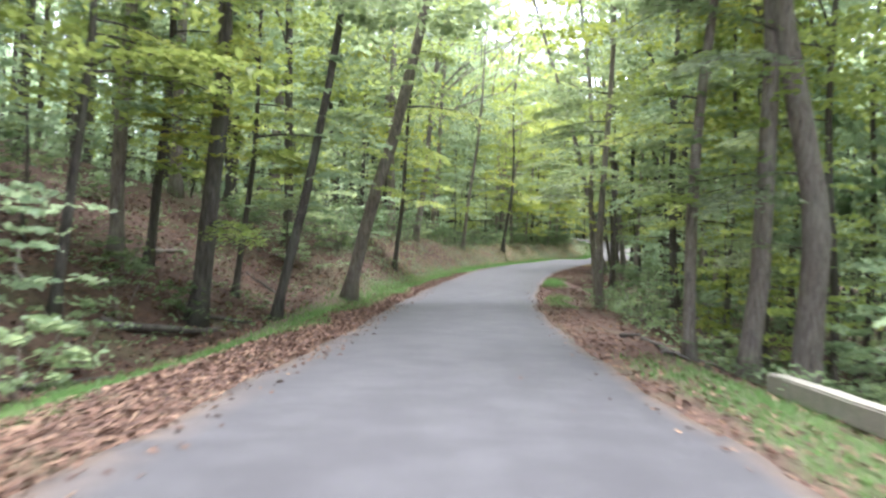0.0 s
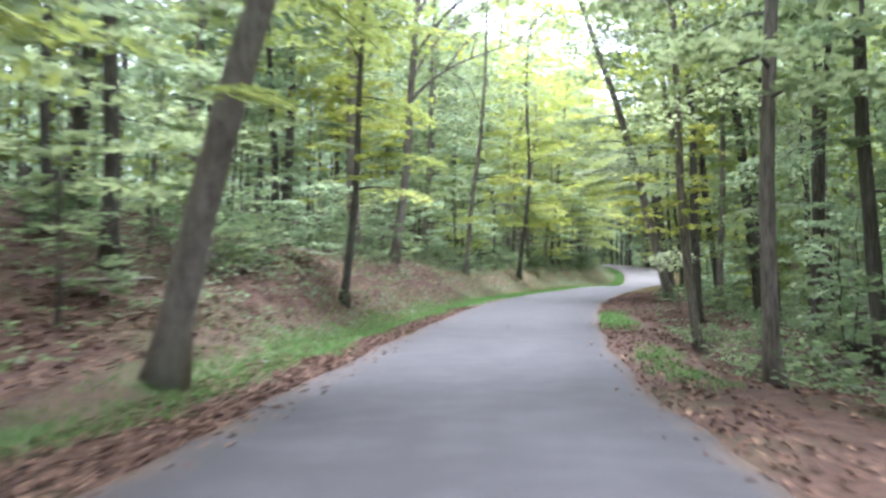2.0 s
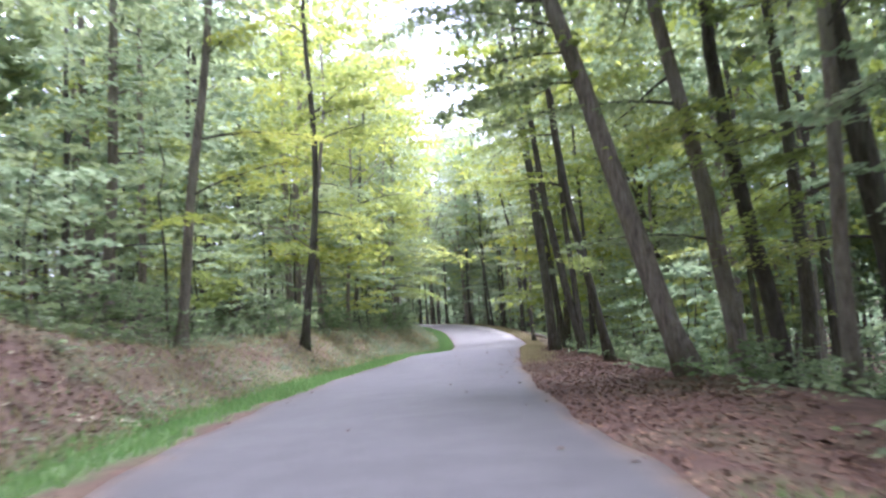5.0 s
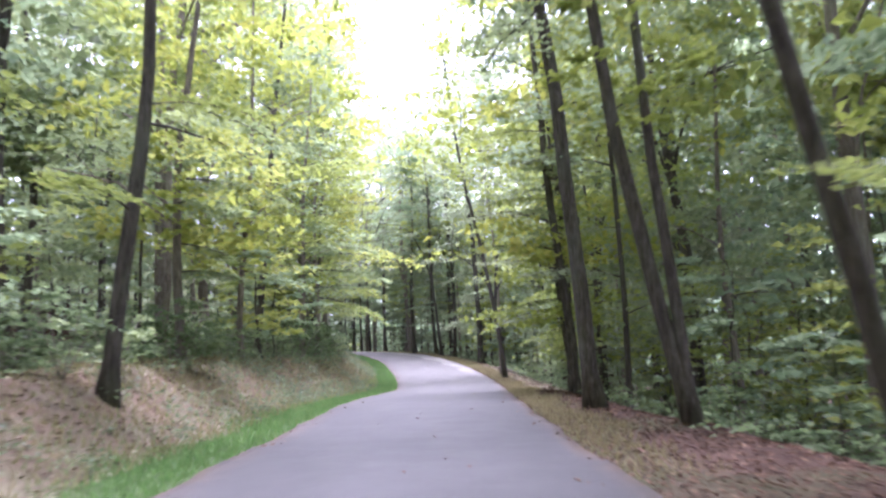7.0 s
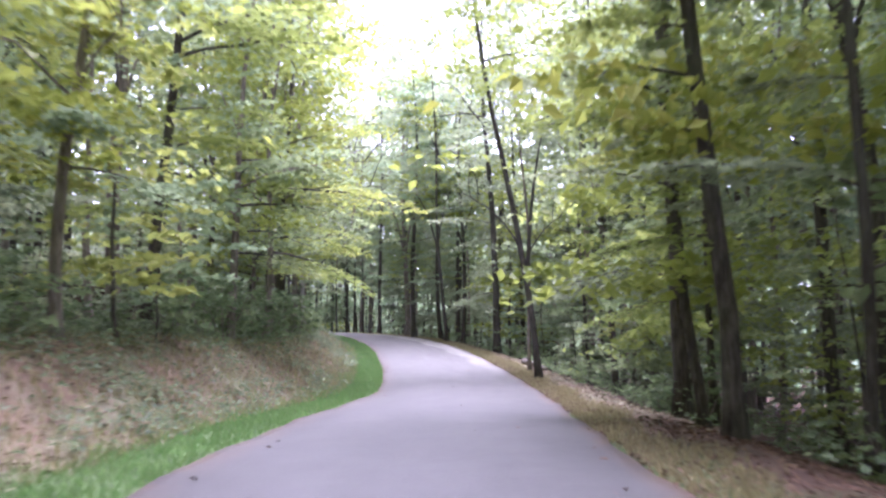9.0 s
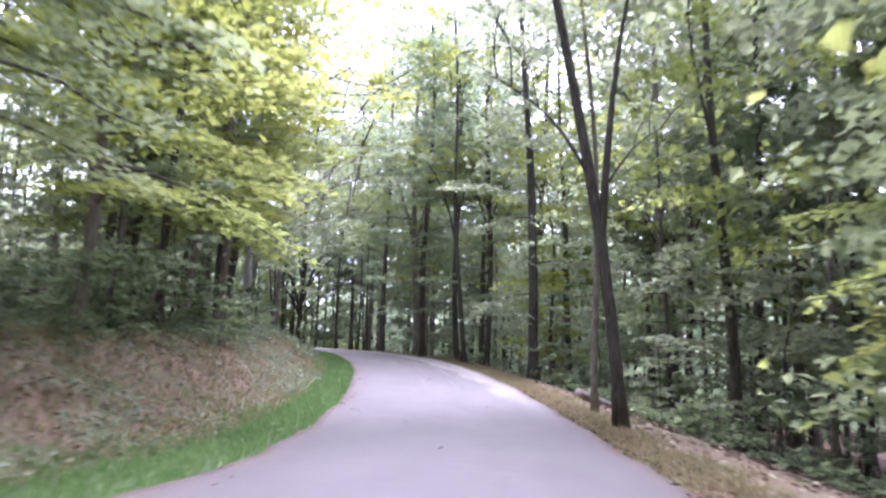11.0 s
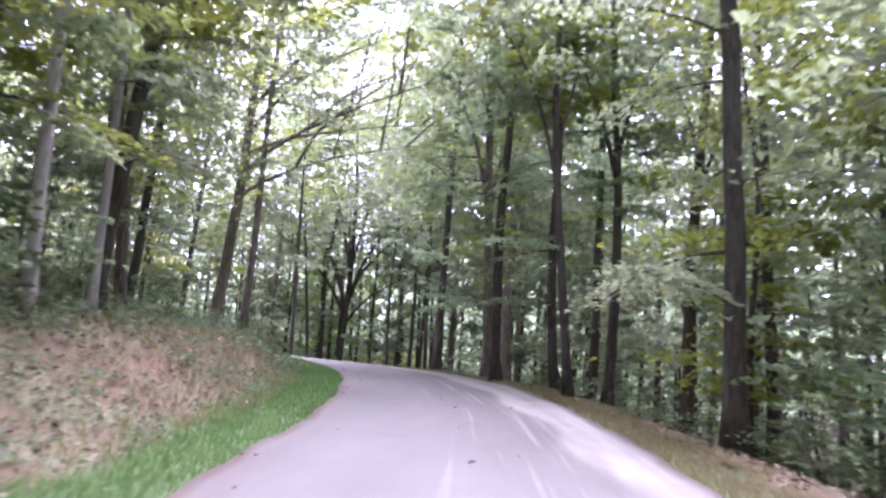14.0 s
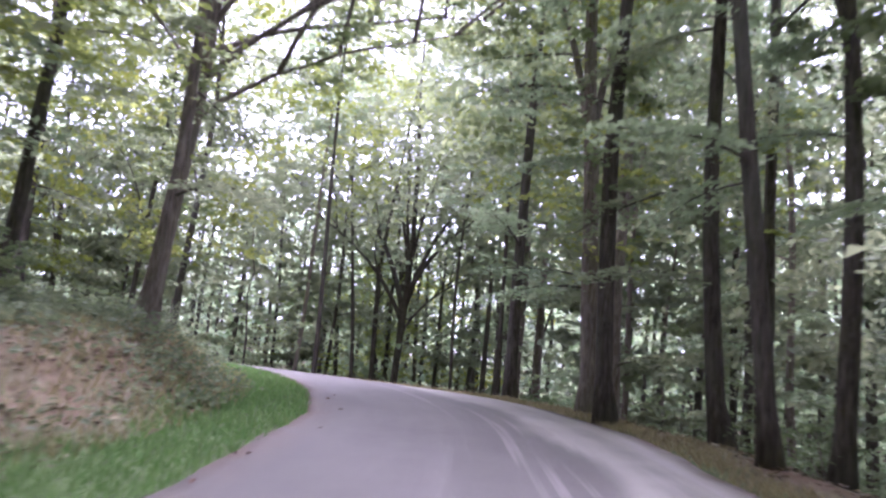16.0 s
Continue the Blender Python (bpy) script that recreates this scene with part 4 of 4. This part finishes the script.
# high leaf layers added to darken the woods, mostly above the view
leaf_roof("canopy_roof", 33, 15000, 1, 8.0, ([60, 80, 95, 140, 150], [0.6, 0.65, 1.0, 1.0, 0.25]), "canopy", "added leaf canopy, mostly out of view, that shades the downhill woods")
leaf_roof("canopy_roof", 34, 5200, -1, 8.5, ([70, 92], [0.7, 0.0]), "canopy", "added leaf canopy, mostly out of view, that shades the uphill woods")
# lower overhang added to darken the downhill shoulder
leaf_roof("canopy_edge", 36, 9000, 1, 4.6, ([88, 98, 136, 146], [0.0, 0.6, 0.6, 0.0]), "canopy", "added overhanging leaf canopy that shades the downhill shoulder", 9.5, 17.0, 10.0, 60, 0.27)
# another added layer, to shade the leaves over the bank
leaf_roof("canopy_roof", 38, 14000, -1, 8.5, ([146, 156, 195], [0.0, 0.9, 0.9]), "dull", "added leaf canopy that shades the top of the bank")
leaf_roof("canopy_edge", 37, 36000, -1, 6.6, ([146, 156, 172, 178], [0.0, 0.6, 0.6, 0.0]), "lime", "yellow-green leaf canopy over the bank's top", 5.5, 14.5, 24.0, 45, 0.25)
bend_thicket()


# ---- low growth and litter ----
def spots(count, seed, s_from, s_to, d_from, d_to, side, power=1.0):
    """Random places along one side of the road, at a distance d past its edge."""
    rng = np.random.default_rng(seed)
    s = rng.uniform(s_from, s_to, count)
    n = side * (HALF - (inset(s) if side > 0 else inset_left(s)) + d_from + (d_to - d_from) * rng.uniform(0, 1, count) ** power)
    mx, my = np.interp(s, ROAD_S, ROAD[:, 0]), np.interp(s, ROAD_S, ROAD[:, 1])
    tx, ty = np.interp(s, ROAD_S, ROAD_T[:, 0]), np.interp(s, ROAD_S, ROAD_T[:, 1])
    x, y = mx + ty * n, my - tx * n
    real_s, real_n, _ = road_near(x, y)
    edge = HALF - np.where(real_n > 0, inset(real_s), inset_left(real_s))
    ok = abs(real_n) > edge + d_from - 0.3
    return x[ok], y[ok], real_s[ok], (abs(real_n) - edge)[ok], rng


def leaf_cover(name, material, label, patches):
    vs, fs, at = [], [], 0
    for seed, (count, a, b, d0, d1, side, size) in enumerate(patches):
        x, y, s, d, rng = spots(count, 300 + seed, a, b, d0, d1, side)
        c = np.stack([x, y, ground_z(x, y) + rng.uniform(0.015, 0.045, len(x))], axis=1)
        v, f = leaves(c, size, rng, 0.28, 0.45)
        vs.append(v)
        fs.append(f + at)
        at += len(v)
    tagged(mesh_object(name, np.concatenate(vs), np.concatenate(fs), material), label, "leaf litter", kind="stuff")


def fallen_leaves():
    leaf_cover("fallen_leaves", LITTER, "orange-brown fallen leaves on the verge and forest floor", (
        (18000, -4, 38, -0.2, 1.6, -1, 0.09), (11000, 0, 40, 2.5, 12, -1, 0.14), (4000, -2, 50, -0.15, 1.3, 1, 0.1), (6000, 0, 60, 1.5, 9, 1, 0.14), (17000, 34, 66, 1.2, 6.5, -1, 0.08), (19000, 54, 102, -0.05, 3.4, 1, 0.07), (6500, 66, 170, 1.4, 6.0, -1, 0.09), (4200, 36, 58, -0.15, 0.9, -1, 0.08), (2200, 104, 134, -0.1, 0.7, 1, 0.09)))
    leaf_cover("bleached_leaves", LITTER_PALE, "bleached tan fallen leaves over the bank and shoulder", (
        (13000, 62, 165, 1.2, 6.5, -1, 0.1), (3500, 100, 170, 0.6, 3.5, 1, 0.12)))
    x, y, s, d, rng = spots(70, 340, -2, 150, -5.4, 0.0, -1)
    i = np.argsort(s)
    z = np.interp(s, ROAD_S, ROAD[:, 2]) + 0.06
    for seed, (count, a, b, side) in enumerate(((420, -3, 42, -1), (110, -2, 50, 1), (45, 55, 100, 1), (60, 60, 165, -1))):
        ex, ey, es, ed, rng = spots(count, 345 + seed, a, b, -0.75, 0.0, side, 0.5)
        x, y = np.concatenate([x, ex]), np.concatenate([y, ey])
        lift = 0.045 * (1 - np.clip((ed + HALF) / HALF, 0, 1) ** 2) + 0.012
        z = np.concatenate([z, np.interp(es, ROAD_S, ROAD[:, 2]) + lift])
    v, f = leaves(np.stack([x, y, z], axis=1), 0.09, rng, 0.2, 0.4)
    tagged(mesh_object("road_leaves", v, f, LITTER), "few dry leaves and twigs lying on the asphalt", "leaf litter", kind="stuff")


def blades(name, material, count, seed, s_from, s_to, d_from, d_to, side, tall, cover, label):
    x, y, s, d, rng = spots(count, seed, s_from, s_to, d_from, d_to, side)
    keep = rng.uniform(0, 1, len(x)) < cover(s, d + 0.4 * ripple(2.3 * x, 2.1 * y) + 0.3 * ripple(0.7 * y, 0.9 * x))
    x, y = x[keep], y[keep]
    z = ground_z(x, y)
    n = len(x)
    a, h = rng.uniform(0, 6.28, n), tall * rng.uniform(0.5, 1.3, n)
    w = 0.013 + 0.008 * rng.uniform(0, 1, n)
    lean = rng.normal(0, 0.35, (n, 2)) * h[:, None]
    base = np.stack([x, y, z - 0.02], axis=1)
    side_way = np.stack([np.cos(a) * w, np.sin(a) * w, np.zeros(n)], axis=1)
    tip = base + np.stack([lean[:, 0], lean[:, 1], h], axis=1)
    v = np.stack([base - side_way, base + side_way, tip], axis=1).reshape(-1, 3)
    tagged(mesh_object(name, v, np.arange(3 * n).reshape(-1, 3), material), label, "grass", kind="stuff")


def undergrowth():
    """Seedlings and low leafy plants on the forest floor."""
    cs = []
    for seed, (count, a, b, d0, d1, side) in enumerate(((1050, 2, 60, 2.8, 22, -1), (1300, 50, 170, 3.4, 18, -1), (1900, 5, 80, 2.4, 18, 1), (1300, 80, 170, 2.0, 16, 1))):
        x, y, s, d, rng = spots(count, 400 + seed, a, b, d0, d1, side)
        z = ground_z(x, y)
        for k in range(len(x)):
            m = rng.integers(6, 15)
            h = rng.uniform(0.12, 0.7)
            cs.append(np.stack([x[k] + rng.normal(0, 0.22, m), y[k] + rng.normal(0, 0.22, m), z[k] + h * rng.uniform(0.5, 1.1, m)], axis=1))
    v, f = leaves(np.concatenate(cs), 0.15, np.random.default_rng(410), 0.35)
    tagged(mesh_object("undergrowth", v, f, LEAF["floor"]), "low green seedlings scattered over the forest floor", "undergrowth", kind="stuff")


def bank_weeds():
    """Sage-green weeds and brambles in uneven drifts over the bank."""
    x, y, s, d, rng = spots(8200, 430, 36, 168, 1.4, 8.5, -1)
    drift = 0.45 + 0.8 * ripple(0.5 * x + 3, 0.6 * y) + 0.6 * ripple(1.7 * x, 1.3 * y) + 0.25 * smooth(3.0, 5.0, d)
    keep = rng.uniform(0, 1, len(x)) < np.clip(drift, 0.06, 1) * (0.3 + 0.7 * smooth(70, 100, s))
    x, y = x[keep], y[keep]
    z = ground_z(x, y)
    cs = []
    for k in range(len(x)):
        m = rng.integers(7, 16)
        h = rng.uniform(0.08, 0.34) + 0.3 * rng.uniform(0, 1) ** 3
        cs.append(np.stack([x[k] + rng.normal(0, 0.2, m), y[k] + rng.normal(0, 0.26, m), z[k] + h * rng.uniform(0.2, 1.1, m)], axis=1))
    v, f = leaves(np.concatenate(cs), 0.115, rng, 0.5, 0.5)
    tagged(mesh_object("bank_weeds", v, f, SAGE), "sage-green weeds and brambles over the bank", "weeds", kind="stuff")


def shrub(seed, h, material):
    rng = np.random.default_rng(seed)
    root = new("shrub")
    for k in range(4):
        a = k * 1.6 + rng.uniform(0, 1)
        u = np.linspace(0, 1, 5)
        pts = np.stack([math.cos(a) * u * h * 0.45, math.sin(a) * u * h * 0.45, u * h * 0.9 - 0.06], axis=1)
        v, f = tube(pts, 0.012 * (1 - 0.7 * u) + 0.003, 5)
        mesh_object("stem", v, f, BARK["brown"], root, True)
    me = crown_mesh(seed + 1, 0.55 * h + 0.2, h * 0.9, 20, 17, 0.15, 0.22, material)
    tagged(link("foliage", me, root), kind="stuff").location = (0, 0, h * 0.12)
    return tagged(root, "low leafy green shrub on the forest floor", "shrub", "understorey shrubs")


def build_shrubs():
    kinds = [shrub(500 + k, (0.8, 1.1, 1.4, 1.7)[k], LEAF[("floor", "canopy", "floor", "floor")[k]]) for k in range(4)]
    k = 0
    for seed, (count, a, b, d0, d1, side) in enumerate(((26, 6, 40, 3.2, 14, -1), (95, 36, 132, 4.2, 9, -1), (34, 84, 140, 3.7, 5.2, -1), (14, 132, 168, 5.5, 10, -1), (44, 14, 70, 3.4, 13, 1), (60, 70, 168, 3.0, 11, 1))):
        x, y, s, d, rng = spots(count, 520 + seed, a, b, d0, d1, side)
        z = ground_z(x, y)
        for i in range(len(x)):
            g = rng.uniform(0.75, 1.25)
            copy_thing(kinds[k % 4], Matrix.LocRotScale((x[i], y[i], z[i]), Euler((0, 0, rng.uniform(0, 6.28))), (g, g, g)))
            k += 1
    for ob in kinds:
        for o in (*ob.children_recursive, ob):
            bpy.data.objects.remove(o)


def log(a, b, r, tone, label):
    """A fallen trunk lying on the ground from a to b."""
    rng = np.random.default_rng(int(abs(a[0] * 77 + a[1] * 13)))
    u = np.linspace(0, 1, 9)
    x, y = a[0] + (b[0] - a[0]) * u, a[1] + (b[1] - a[1]) * u
    z = ground_z(x, y)
    line = np.polyfit(u, z, 1)
    z = np.maximum(np.polyval(line, u), z - 0.5 * r) + r * 0.8
    pts = np.stack([x + rng.normal(0, 0.04, 9), y, z], axis=1)
    v, f = tube(pts, r * (1 - 0.4 * u), 9, 0.05, rng)
    root = mesh_object("fallen_log", v, f, BARK[tone], None, True)
    return tagged(root, label, "log", "fallen logs")


def timber_rail():
    root = new("timber_rail")
    a, b = Vector((5.42, 14.5, 0)), Vector((4.6, 7.2, 0))
    way = (b - a).normalized()
    side = Vector((way.y, -way.x, 0))
    za, zb = float(ground_z(a.x, a.y)[0]), float(ground_z(b.x, b.y)[0])
    a.z, b.z = za + 0.03, zb + 0.03
    way = (b - a).normalized()
    up = Vector((0, 0, 1))

    def block(p, q, half_w, height, name):
        bm = bmesh.new()
        rings = []
        for k in range(9):
            c = p.lerp(q, k / 8)
            j = noise.noise(c * 3) * 0.012
            rings.append([bm.verts.new(c + side * (sx * (half_w + j)) + up * (hz * (height + j))) for sx, hz in ((-1, 0), (1, 0), (1, 1), (-1, 1))])
        for m, n in zip(rings, rings[1:]):
            for k in range(4):
                bm.faces.new((m[k], n[k], n[(k + 1) % 4], m[(k + 1) % 4]))
        bm.faces.new(rings[0])
        bm.faces.new(rings[-1][::-1])
        bmesh.ops.recalc_face_normals(bm, faces=bm.faces)
        bmesh.ops.bevel(bm, geom=[e for e in bm.edges if len(e.link_faces) == 2 and e.calc_face_angle(0) > 0.8], offset=0.025, segments=2, affect="EDGES")
        me = bpy.data.meshes.new(name)
        bm.to_mesh(me)
        bm.free()
        me.materials.append(TIMBER)
        return link(name, me, root)

    block(a, b, 0.15, 0.3, "beam")
    for t in (0.16, 0.84):
        c = a.lerp(b, t)
        q = c - up * 0.13
        block(q - way * 0.13, q + way * 0.13, 0.17, 0.125, "support")
    return tagged(root, "weathered grey timber guard rail lying beside the road", "guard rail")


fallen_leaves()
blades("verge_grass", GRASS, 95000, 601, -6, 172, 0.0, 3.0, -1, 0.14, green_left, "bright green grass strip along the asphalt")
blades("shoulder_grass", GRASS, 26000, 602, -4, 58, 0.1, 2.4, 1, 0.13, green_right, "patchy green grass on the shoulder")
blades("dry_grass", DRY_GRASS, 42000, 603, 78, 172, 0.05, 1.6, 1, 0.14, green_right, "dry yellowish grass along the downhill edge")
blades("bank_straw", DRY_GRASS, 30000, 604, 45, 168, 1.2, 5.5, -1, 0.2, lambda s, d: 0.3 + 0.7 * smooth(60, 100, s), "dry straw and dead stems lying over the bank")
undergrowth()
bank_weeds()
build_shrubs()
timber_rail()
log((29.1, 127.9), (30.6, 128.4), 0.19, "brown", "broken brown log lying on the slope")
log((11.5, 45.0), (16.5, 47.5), 0.2, "dark", "dark fallen trunk lying on the forest floor")
log((9.2, 40.5), (13.0, 44.5), 0.13, "dark", "dark fallen branch lying on the forest floor")
for a, b in (((4.7, 19.0), (6.3, 23.5)), ((5.2, 21.5), (6.8, 19.4)), ((4.6, 23.0), (5.9, 26.2)), ((5.4, 24.5), (7.6, 23.2))):
    log(a, b, 0.06, "dark", "thin dead branch lying in the dark hollow")
log((-7.5, 20.0), (-5.9, 23.8), 0.12, "dark", "dark fallen branch lying in the ditch")
log((3.6, 98.0), (6.4, 94.2), 0.15, "dark", "dark fallen trunk lying on top of the bank")
for k, (s0, d0, long, turn) in enumerate(((14, 4.2, 2.6, 0.3), (19, 6.5, 3.4, -0.5), (25, 5.0, 2.2, 0.8), (29, 7.5, 3.0, 0.1), (33, 4.4, 1.8, -0.9), (38, 6.0, 2.8, 0.4), (44, 5.2, 2.2, -0.2), (52, 5.6, 2.6, 0.6), (84, 5.4, 2.4, 0.2), (102, 5.6, 2.2, -0.4))):
    x, y = [float(np.interp(s0, ROAD_S, ROAD[:, i])) for i in (0, 1)]
    x -= HALF + d0
    log((x, y), (x + long * math.sin(turn), y + long * math.cos(turn)), 0.05 + 0.012 * (k % 4), ("dark", "brown")[k % 2], "thin dead branch lying on the leaf-strewn bank")
